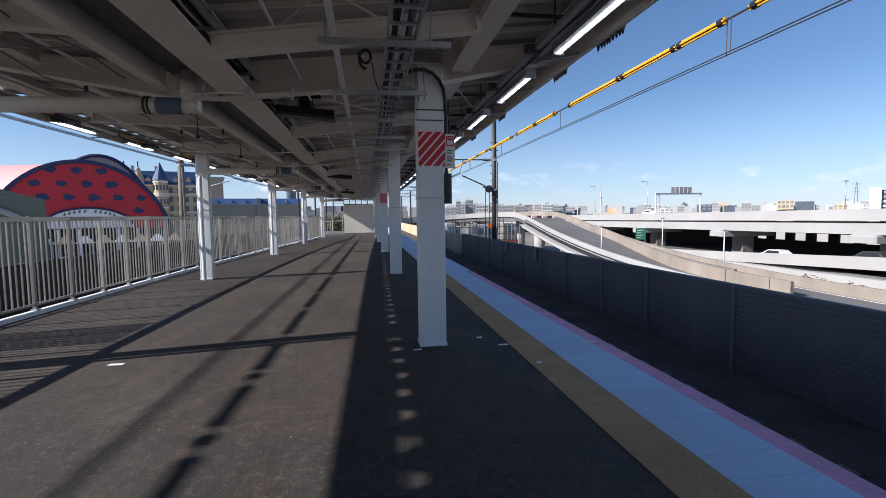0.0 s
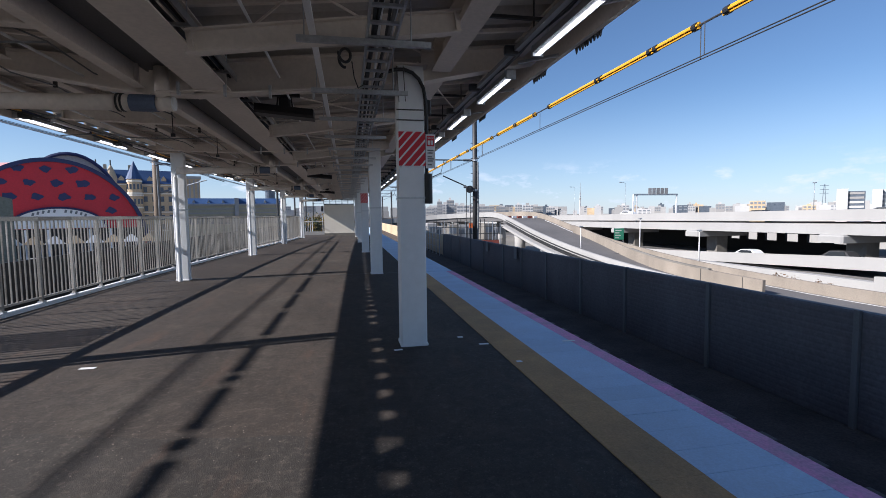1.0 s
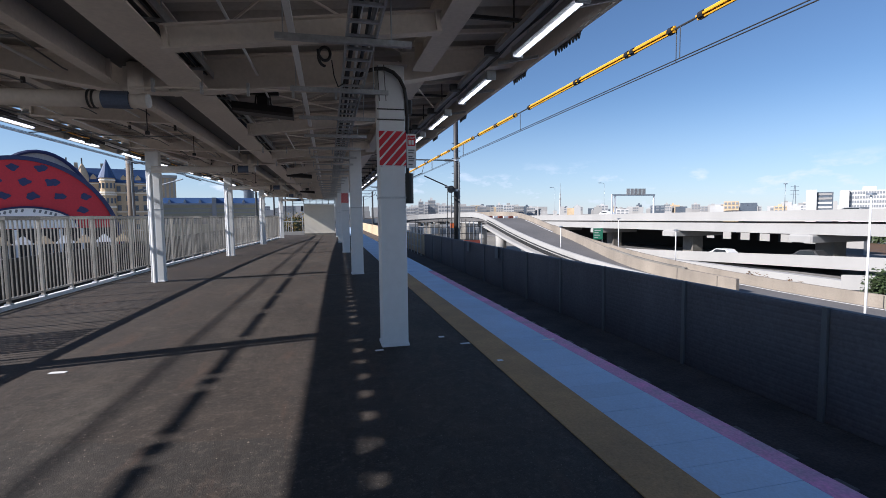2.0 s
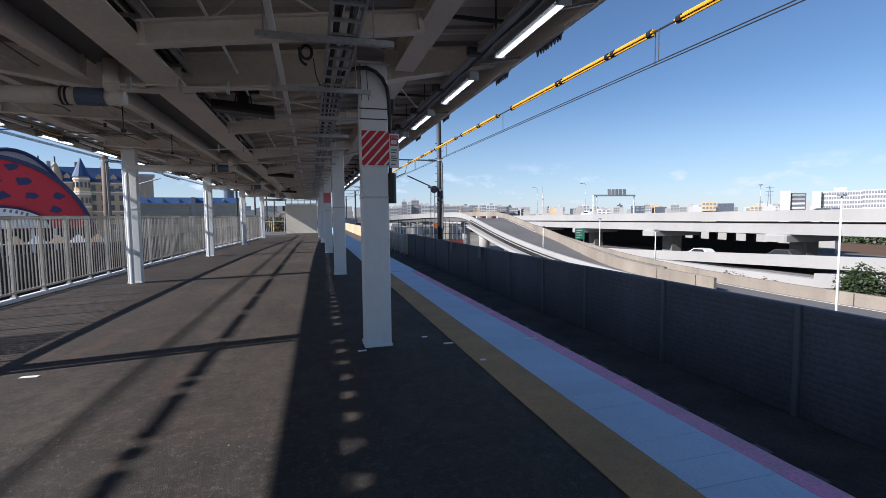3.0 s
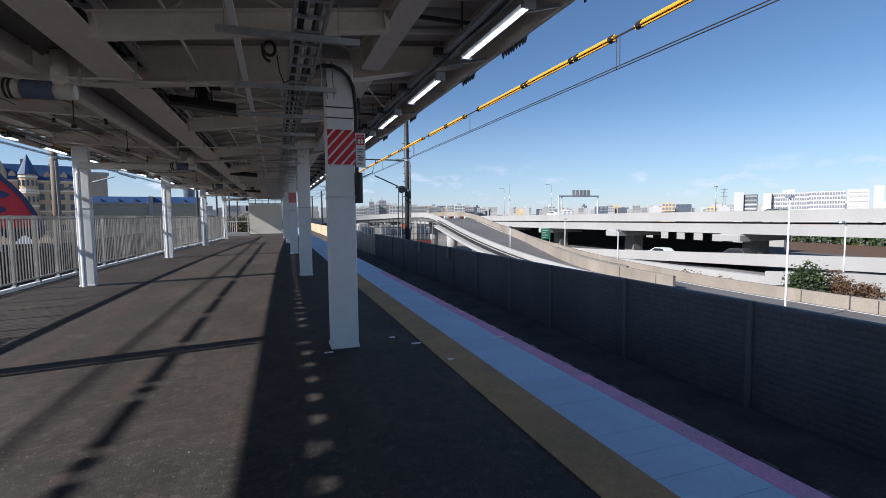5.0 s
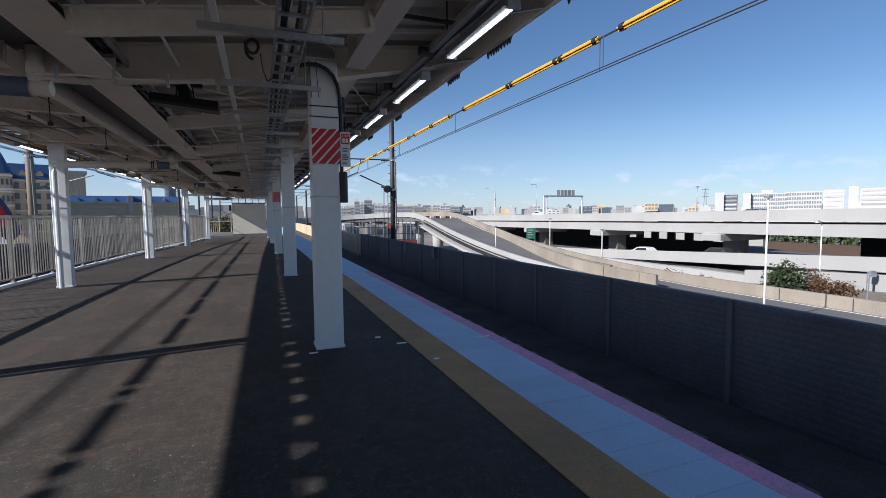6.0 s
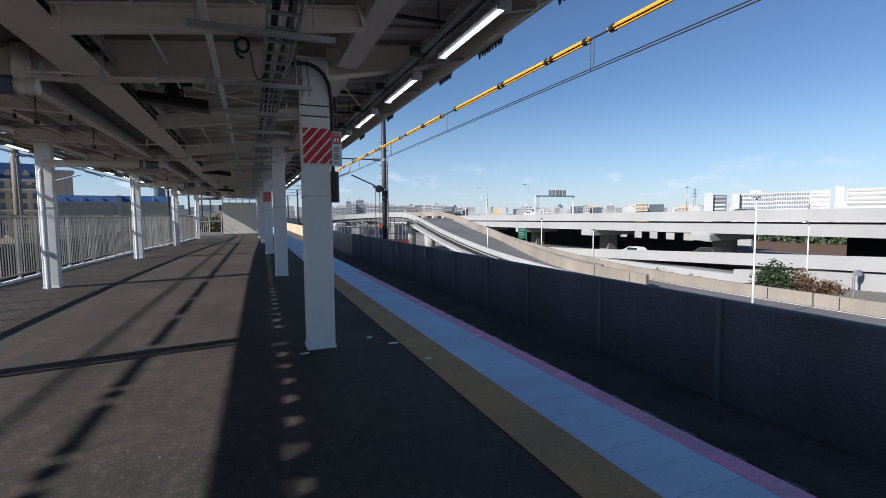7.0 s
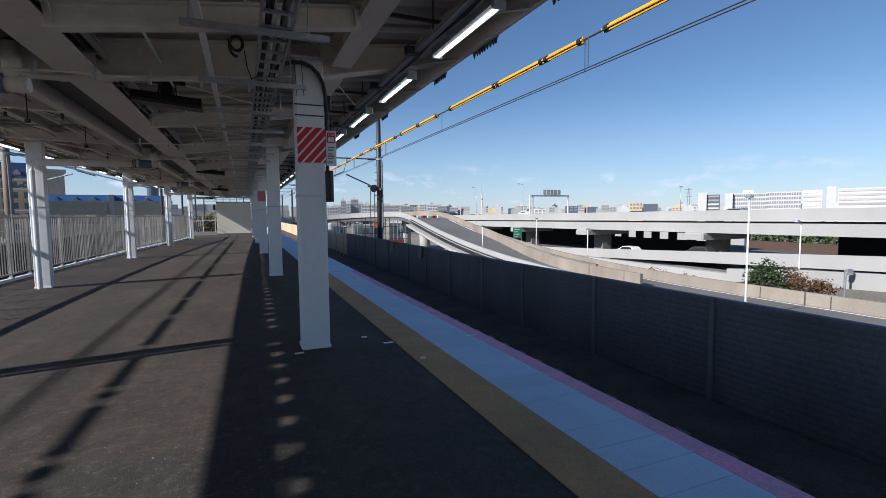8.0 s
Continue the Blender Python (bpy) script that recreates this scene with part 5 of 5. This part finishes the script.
for k in range(2600):
    p = Vector((121 + rnd.uniform(-2, 2), rnd.uniform(40, 130), GROUND_Z + abs(rnd.gauss(1.8, 1.0)) + 0.5 * math.sin(k)))
    a = Vector((rnd.gauss(0, 1), rnd.gauss(0, 1), rnd.gauss(0, 1))).normalized() * rnd.uniform(0.4, 0.9)
    b = Vector((rnd.gauss(0, 1), rnd.gauss(0, 1), rnd.gauss(0, 1))).normalized() * rnd.uniform(0.3, 0.7)
    hedge.add([p - a, p + b, p + a, p - b], [(0, 1, 2, 3)])
tagged(part("far_trees", hedge, M_LEAF), label="band of dark green trees beyond the viaduct", category="trees", kind="stuff")
g = Geo()
g.box(90, 118, 36, 130, GROUND_Z, GROUND_Z + 0.5)
structure("dry_field", g, M_LEAFDRY, "brown dry grass beyond the viaduct", "field")

# ---------------------------------------------------------------- skyline
def block(name, az, r, width, depth, z1, label, floors=0, bays=0, mat=None, turn=None, roof_box=False, band=None):
    x, y = polar(az, r)
    ob = thing(name, label, "building", "skyline buildings", at=pose(x, y, GROUND_Z, 0, 0, -az if turn is None else turn))
    h = z1 - GROUND_Z
    part("wall", Geo().box(-width / 2, width / 2, 0, depth, 0, h), mat or M_CITY, ob)
    if roof_box:
        part("roof_box", Geo().box(-width * 0.2, width * 0.12, depth * 0.3, depth * 0.7, h, h + h * 0.12), mat or M_CITY, ob)
    for f in range(floors):
        z = h - (f + 1) * 3.0
        if z < 4:
            break
        if bays:
            step = width / bays
            if f == 0:
                pane = Geo().box(-step * 0.32, step * 0.32, -0.25, 0.02, 0.6, 2.2).mesh("window", band or M_FARWIN)
            for b in range(bays):
                piece(pane, "window", ob, -width / 2 + step * (b + 0.5), 0, z)
        else:
            part("window_band", Geo().box(-width / 2 + 0.6, width / 2 - 0.6, -0.25, 0.02, z + 0.9, z + 2.3), band or M_FARWIN, ob)
    return ob


R = 420
block("apartment_block", 52.2, R, 9, 14, 14.0, "dark blue-grey stepped office building", 5, 0, M_CITYDARK, band=M_CITY)
block("apartment_block", 51.2, R - 2, 6, 16, 15.8, "white stepped end of an office building", 0, 0, M_WHITEWALL)
block("apartment_block", 53.6, R, 5, 14, 14.8, "white slab apartment building", 0, 0, M_WHITEWALL)
block("apartment_block", 55.4, R + 3, 22, 14, 14.6, "pale apartment slab with rows of balconies", 5, 16, M_WHITEWALL, roof_box=True)
block("apartment_block", 58.2, R + 3, 20, 14, 15.0, "pale apartment slab with rows of balconies", 5, 14, M_WHITEWALL)
block("apartment_block", 60.4, R, 11, 14, 15.6, "white office slab with thin window bands", 5, 0, M_WHITEWALL, band=M_CITY)
block("apartment_block", 61.8, R - 4, 5, 14, 17.5, "white stair tower of an office slab", 0, 0, M_WHITEWALL)
block("apartment_block", 64.6, R - 3, 34, 14, 15.9, "white office slab with thin window bands", 6, 0, M_WHITEWALL, band=M_CITY)
block("tan_block", 44.7, 430, 10, 10, 9.2, "small tan building on the skyline", 2, 4, M_SANDSTONE)
block("grey_block", 46.2, 470, 12, 10, 8.4, "low dark building on the skyline", 0, 0, M_CITYDARK)
for az, r, w, z1 in ((21.4, 520, 14, 17), (22.4, 540, 18, 15), (20.3, 560, 10, 19), (24.0, 560, 12, 13), (16.0, 480, 30, 15), (18.2, 500, 12, 14), (13.0, 520, 16, 19), (11.6, 540, 14, 21), (10.4, 520, 20, 15),
                     (9.0, 480, 26, 13), (12.2, 460, 9, 24), (10.9, 455, 6, 22), (13.7, 430, 14, 15)):
    block("city_block", az, r, w * 0.8, 14, 1.6 + (z1 - 1.6) * 0.62, "pale block of flats on the skyline", 4, max(3, int(w / 3)), M_CITY, roof_box=True)
rnd = random.Random(11)
for k in range(230):
    az = rnd.uniform(6, 68)
    r = rnd.uniform(560, 900)
    w = rnd.uniform(5, 15)
    z1 = 1.6 + r * math.tan(radians(rnd.uniform(0.2, 0.85) if az > 25 else rnd.uniform(0.35, 1.05)))
    block("city_block", az, r, w, 12, z1, "distant pale building on the skyline", 2 if k % 3 == 0 else 0, max(3, int(w / 4)), (M_CITY, M_CITY, M_PALE, M_CITY, M_WHITEWALL, M_CITYDARK, M_SANDSTONE)[k % 7], roof_box=k % 2 == 0)
for k in range(60):
    az = rnd.uniform(-14, 6)
    r = rnd.uniform(500, 900)
    block("city_block", az, r, rnd.uniform(8, 20), 12, 1.6 + r * math.tan(radians(rnd.uniform(0.1, 1.2))), "distant pale building on the skyline", 2 if k % 3 == 0 else 0, 4, (M_CITY, M_PALE)[k % 2])
x, y = polar(27.35, 1500)
spire = thing("broadcast_tower", "slender distant broadcast tower", "tower", at=pose(x, y, GROUND_Z))
part("shaft", Geo().tube([(0, 0, 0), (0, 0, 45), (0, 0, 70)], 2.6, 10, 1.1), M_CITY, spire)
part("mast", Geo().tube([(0, 0, 70), (0, 0, 100)], 0.7, 8, 0.3), M_CITY, spire)
for z, r in ((52, 2.9), (66, 2.0)):
    part("deck", Geo().tube([(0, 0, z - 3), (0, 0, z), (0, 0, z + 2)], r, 12, r * 0.8), M_CITY, spire)
x, y = polar(49.9, 800)
pylon = thing("power_pylon", "faint lattice power pylon on the skyline", "pylon", at=pose(x, y, GROUND_Z))
for sx in (-1, 1):
    part("leg", Geo().bar((sx * 4, 0, 0), (sx * 0.6, 0, 42), 0.5, 0.5), M_GALV, pylon)
for z in (30, 35, 40):
    part("arm", Geo().bar((-7, 0, z), (7, 0, z), 0.4, 0.5), M_GALV, pylon)

# building site between the ramp and the track
site = thing("scaffold", "pale pipe scaffold with red sheeting beyond the barrier", "scaffold", at=pose(14.5, 62, GROUND_Z))
for i in range(9):
    for j in range(2):
        part("standard", Geo().tube([(1.1 * i - 3, 2.0 * j, 0), (1.1 * i - 3, 2.0 * j, 7.4 - 0.3 * (i % 3))], 0.05, 6), M_GALV if i % 3 else M_DARK, site)
for z in (4.6, 5.4, 6.3, 7.0):
    part("ledger", Geo().tube([(-3.3, 0, z), (6.2, 0, z)], 0.045, 6), M_DARK, site)
part("sheet", Geo().box(1.5, 5.6, -0.1, -0.04, 3.6, 4.5), M_RUST, site, "red sheeting")
part("orange_board", Geo().box(1.4, 2.2, -0.2, -0.14, 6.2, 6.8), M_ORANGE, site, "orange board")
for k in range(10):
    x = 9 + 1.9 * k + 0.4 * math.sin(k)
    y = 84 + 3 * math.sin(2.1 * k)
    hgt = 5.0 + 1.6 * abs(math.sin(1.7 * k))
    ob = thing("site_cabin", "white site cabin with a dark window", "cabin", "site cabins", at=pose(x, y, GROUND_Z, 0, 0, 6 * math.sin(k)))
    part("cabin_body", Geo().bevel_box(-0.9, 0.9, 0, 2.5, 0, hgt, 0.08), (M_PALE, M_CITY, M_CONCRETE)[k % 3], ob)
    part("window", Geo().box(-0.6, 0.5, -0.04, 0.02, hgt - 1.6, hgt - 0.6), M_CITYDARK, ob)

# ================================================================ beyond the fence: the park side
GL = GROUND_Z
def arch_hall():
    cx, cy = polar(-27.95, 68)
    ob = thing("arched_hall", "red arched hall with navy spots and a navy rim", "building", at=pose(cx, cy, 0, 0, 0, 28.5))
    a, top, z0 = 8.85, 8.1, -2.5

    def arc(rx, rz, y, n=36):
        return [(rx * math.cos(math.pi * i / n), y, z0 + rz * math.sin(math.pi * i / n)) for i in range(n + 1)]
    rz = top - z0
    part("face_wall", Geo().rings([arc(a, rz, 0), arc(a, rz, 0.4)]), M_THEMERED, ob)
    rim = Geo()
    n = 36
    o, i2 = arc(a + 0.25, rz + 0.25, -0.25), arc(a - 0.15, rz - 0.18, -0.25)
    ob2, ib = arc(a + 0.25, rz + 0.25, 0.9), arc(a - 0.15, rz - 0.18, 0.9)
    for k in range(n):
        rim.add([o[k], o[k + 1], i2[k + 1], i2[k], ob2[k], ob2[k + 1], ib[k + 1], ib[k]], [(0, 1, 2, 3), (4, 7, 6, 5), (0, 4, 5, 1), (3, 2, 6, 7)])
    part("rim", rim, M_THEMEBLUE, ob, "thick navy rim")
    rnd = random.Random(4)
    for row, z in enumerate((7.1, 5.6, 4.1, 2.6)):
        half = a * math.sqrt(max(0, 1 - ((z - z0) / rz) ** 2)) - 0.9
        step = 2.3
        x = -half + (0.6 if row % 2 else 0.1)
        while x < half:
            if not (z < 3.4 and -4.2 < x < 3.4 and z < 3.0):
                s = rnd.uniform(0.42, 0.55)
                ring = [(x + s * (1 + 0.25 * math.sin(3 * q + row)) * math.cos(q) * 1.15, z + s * 0.8 * (1 + 0.25 * math.cos(4 * q + x)) * math.sin(q)) for q in [2 * math.pi * t / 14 for t in range(14)]]
                part("spot", Geo().rings([[(u, -0.06, w) for u, w in ring], [(u, -0.005, w) for u, w in ring]]), M_THEMEBLUE, ob, "navy spot")
            x += step
    lowarc = [(4.2 * math.cos(math.pi * i / 24) + 0.4, -0.12, 0.6 + 2.2 * math.sin(math.pi * i / 24)) for i in range(25)]
    part("name_arch", Geo().rings([lowarc, [(x, -0.01, z) for x, y, z in lowarc]]), M_SIGNWHITE, ob, "white arched name board")
    rimlow = Geo().tube([(x * 1.02 + 0.01, -0.16, z * 1.03) for x, y, z in lowarc], 0.12, 6)
    part("name_rim", rimlow, M_THEMEBLUE, ob)
    for k in range(11):
        q = radians(125 - 7.5 * k)
        px, pz = 3.75 * math.cos(q) + 0.4, 0.55 + 1.98 * math.sin(q)
        if k != 5:
            part("print_bar", Geo().bar((px - 0.05, -0.14, pz - 0.17), (px + 0.05, -0.14, pz + 0.15), 0.04, 0.2), M_SIGNGREY, ob)
    part("entrance", Geo().box(-8.0, 8.4, -0.3, -0.065, -2.8, 0.55), M_BROWNSHADE, ob, "dark entrance front")
    for k in range(6):
        part("door_pillar", Geo().box(-4.4 + 1.85 * k, -4.1 + 1.85 * k, -0.5, -0.301, -2.8, 0.5), M_SIGNWHITE, ob)
    vault = Geo()
    back = [(x - 13, 30, z + 1.5) for x, y, z in arc(a, rz - 0.1, 0)]
    front = [(x, 0.95, z) for x, y, z in arc(a, rz - 0.1, 0)]
    vault.rings([front, back])
    part("vault", vault, M_PINKROOF, ob, "pink barrel roof")
    return ob


arch_hall()
x, y = polar(-27.2, 96)
hall3 = thing("grey_vault", "pale grey vaulted roof behind the arch", "building", at=pose(x, y, 0, 0, 0, 24))
sec = [(7.8 * math.cos(math.pi * i / 24) + 1, -2.5 + 14.3 * math.sin(math.pi * i / 24)) for i in range(25)]
part("vault", Geo().rings([[(u, 0, w) for u, w in sec], [(u, 20, w) for u, w in sec]]), M_CITY, hall3)
part("rim", Geo().tube([(u * 1.01, -0.1, w + 0.1) for u, w in sec], 0.3, 6), M_THEMEBLUE, hall3)
x, y = polar(-33.6, 46)
porch = thing("green_porch", "grey-green porch with a pale curved edge", "building", at=pose(x, y, GL, 0, 0, 33))
sec = [(-7, 0), (2.3, 0), (2.3, 9.5), (1.4, 9.75), (-1.0, 10.5), (-4, 11.2), (-7, 11.6)]
part("wall", Geo().rings([[(u, 0, w) for u, w in sec], [(u, 9, w) for u, w in sec]]), surface("grey_green_panel", (0.14, 0.15, 0.12), 0.7, grain=0.5, stain=0.3, bump=0), porch)
part("edge_band", Geo().tube([(1.2, -0.3, 7.9), (0.2, -0.3, 8.5), (-1.4, -0.3, 9.2), (-4, -0.3, 9.8), (-7, -0.3, 10.1)], 0.22, 8), M_PALE, porch, "pale curved band")


def hotel():
    ob = thing("grand_hotel", "sand coloured hotel with blue slate roofs and turrets", "building", at=pose(*polar(-20.2, 170), GL, 0, 0, 20))
    part("main_wall", Geo().box(-16, 11, 0, 12, 0, 18.4), M_SANDSTONE, ob)
    part("roof", Geo().rings([[(-16.4, -0.4, 18.41), (11.4, -0.4, 18.41), (11.4, 12.4, 18.41), (-16.4, 12.4, 18.41)], [(-14.4, 2.5, 22.6), (9.4, 2.5, 22.6), (9.4, 9.5, 22.6), (-14.4, 9.5, 22.6)]]), M_BLUEROOF, ob, "blue slate roof")
    for x, r, h in ((-3.8, 1.9, 19.6),):
        t = part("turret", Geo().tube([(x, -1, 0), (x, -1, h)], r, 12), M_SANDSTONE, ob)
        part("turret_roof", Geo().tube([(x, -1, h + 0.01), (x, -1, h + 5.4)], r * 1.18, 12, 0.06), M_BLUEROOF, t, "pointed blue roof")
        for z, w in ((11.0, 1.12), (14.6, 1.2), (15.2, 1.12), (h - 0.8, 1.1)):
            part("ledge", Geo().tube([(x, -1, z), (x, -1, z + 0.22), (x, -1, z + 0.45)], r * w, 12), M_CREAM, t)
        for q in range(5):
            a = radians(-150 + 30 * q)
            for z in (12.3, 16.6):
                part("window", Geo().box(x + r * 1.0 * math.cos(a) - 0.26, x + r * 1.0 * math.cos(a) + 0.26, -1 + r * 1.0 * math.sin(a) - 0.12, -1 + r * 1.0 * math.sin(a) + 0.12, z, z + 1.5), M_CITYDARK, t)
    for x in (-13, -9.5):
        d = part("dome", Geo().tube([(x, 1, 18.5), (x, 1, 20.6), (x, 1, 22.3), (x, 1, 23.6)], 2.0, 12, 0.25), M_SANDSTONE, ob)
        part("finial", Geo().tube([(x, 1, 23.6), (x, 1, 25.2)], 0.18, 6), M_DARK, d)
    for f in range(5):
        for k in range(12):
            x = -14.5 + 2.15 * k
            w = part("window", Geo().box(x, x + 0.95, -0.12, 0.05, 4.6 + 2.8 * f, 6.2 + 2.8 * f), M_CITYDARK, ob)
    for k in range(5):
        x = -7 + 3.6 * k
        part("dormer", Geo().rings([[(x - 0.7, 0.2, 18.6), (x + 0.7, 0.2, 18.6), (x + 0.7, 0.2, 19.9), (x, 0.2, 20.8), (x - 0.7, 0.2, 19.9)], [(x - 0.7, 2.5, 18.6), (x + 0.7, 2.5, 18.6), (x + 0.7, 2.5, 19.9), (x, 2.5, 20.8), (x - 0.7, 2.5, 19.9)]]), M_SANDSTONE, ob)
    for z in (4.1, 9.7, 15.3, 17.9):
        part("string_course", Geo().box(-16.1, 9.19, -0.22, -0.001, z, z + 0.28), M_CREAM, ob)
    for k in range(4):
        part("chimney", Geo().box(-11.5 + 6.2 * k, -10.7 + 6.2 * k, 4, 5.2, 22.0, 24.2), M_SANDSTONE, ob)
    part("corner_block", Geo().box(9.2, 13.5, -2, 9, 0, 20.0), M_SANDSTONE, ob)
    part("cornice", Geo().box(8.8, 13.9, -2.4, 9.4, 20.01, 20.9), M_PALE, ob)
    for k in range(4):
        part("pilaster", Geo().box(9.3 + 1.15 * k, 9.75 + 1.15 * k, -2.2, -2.001, 6, 19.8), M_PALE, ob)
    return ob


hotel()


def long_station():
    ob = thing("park_station", "long low building with a blue roof and pale cornice", "building", at=pose(*polar(-12.0, 120), GL + 1.5, 0, 0, 12))
    part("wall", Geo().box(-11, 10.5, 0, 8, 0, 9.2), M_OLIVE, ob)
    for z in (7.4, 8.3):
        part("moulding", Geo().box(-11.1, 10.6, -0.16, -0.001, z, z + 0.22), M_PALE, ob)
    part("cornice", Geo().box(-11.3, 10.8, -0.4, 8.3, 9.201, 9.6), M_PALE, ob)
    part("roof", Geo().rings([[(-11.2, -0.3, 9.61), (10.7, -0.3, 9.61), (10.7, 8, 9.61), (-11.2, 8, 9.61)], [(-10.6, 1.6, 10.9), (10.1, 1.6, 10.9), (10.1, 6.4, 10.9), (-10.6, 6.4, 10.9)]]), M_BLUEROOF, ob, "blue slate roof")
    for k in range(7):
        x = -9 + 3.0 * k
        part("dormer", Geo().rings([[(x - 0.4, -0.1, 9.62), (x + 0.4, -0.1, 9.62), (x, -0.1, 10.5)], [(x - 0.4, 1.2, 9.62), (x + 0.4, 1.2, 9.62), (x, 1.2, 10.5)]]), M_PALE, ob)
    for k in range(14):
        part("window", Geo().box(-10.4 + 1.5 * k, -9.2 + 1.5 * k, -0.1, 0.05, 5.0, 6.8), M_CITYDARK, ob)
    part("roof_drum", Geo().tube([(7.4, 3, 10.9), (7.4, 3, 11.6), (7.4, 3, 12.6), (7.4, 3, 13.0)], 1.15, 14), M_CITYDARK, ob, "round dark roof ornament")
    part("stair_block", Geo().box(-0.6, 0.3, -0.6, 3, 0, 10.9), M_PALE, ob)
    return ob


long_station()
# parked cars, carts and canopies seen between the pickets
for k in range(9):
    x, y = polar(-36 + 2.1 * k, 38 + 1.5 * (k % 3))
    car(x, y, GL + 3.6, 60 + 9 * k, (M_CARWHITE, M_THEMEBLUE, M_CARWHITE, M_DARK)[k % 4], "parked car beyond the fence", 4.4, 1.6)
g = Geo()
g.add([(-60, 20, GL + 3.6), (-11, 20, GL + 3.6), (-11, 62, GL + 3.6), (-60, 62, GL + 3.6)], [(0, 1, 2, 3)])
g.add([(-60, 62, GL + 3.6), (-11, 62, GL + 3.6), (-11, 62, GL), (-60, 62, GL)], [(0, 1, 2, 3)])
structure("forecourt", g, M_PALE, "pale paved forecourt beyond the track", "pavement")
for k in range(8):
    az = -31 + 1.5 * k
    x, y = polar(az, 55)
    ob = thing("kiosk", "small white canopy stall beyond the fence", "stall", "stalls", at=pose(x, y, GL + 3.6, 0, 0, -az))
    for sx in (-0.5, 0.5):
        part("post", Geo().box(sx - 0.05, sx + 0.05, 0, 0.1, 0, 2.2), M_SIGNWHITE, ob)
    part("canopy", Geo().rings([[(-0.75, -0.4, 2.2), (0.75, -0.4, 2.2), (0.75, 0.8, 2.2), (-0.75, 0.8, 2.2)], [(-0.1, 0.15, 2.9), (0.1, 0.15, 2.9), (0.1, 0.25, 2.9), (-0.1, 0.25, 2.9)]]), (M_SIGNWHITE, M_SANDSTONE)[k % 2], ob)
    part("counter", Geo().box(-0.55, 0.55, -0.1, 0.4, 0, 1.0), (M_SIGNGREY, M_SIGNWHITE, M_THEMEBLUE)[k % 3], ob)
for k in range(5):
    x, y = polar(-5.4 + 0.7 * k, 52 + k)
    bush(x, y, -1.6, 2.4, 3.2, M_YELLOWLEAF if k % 2 else M_LEAF, "yellowing shrub past the platform end", 700, 60 + k)
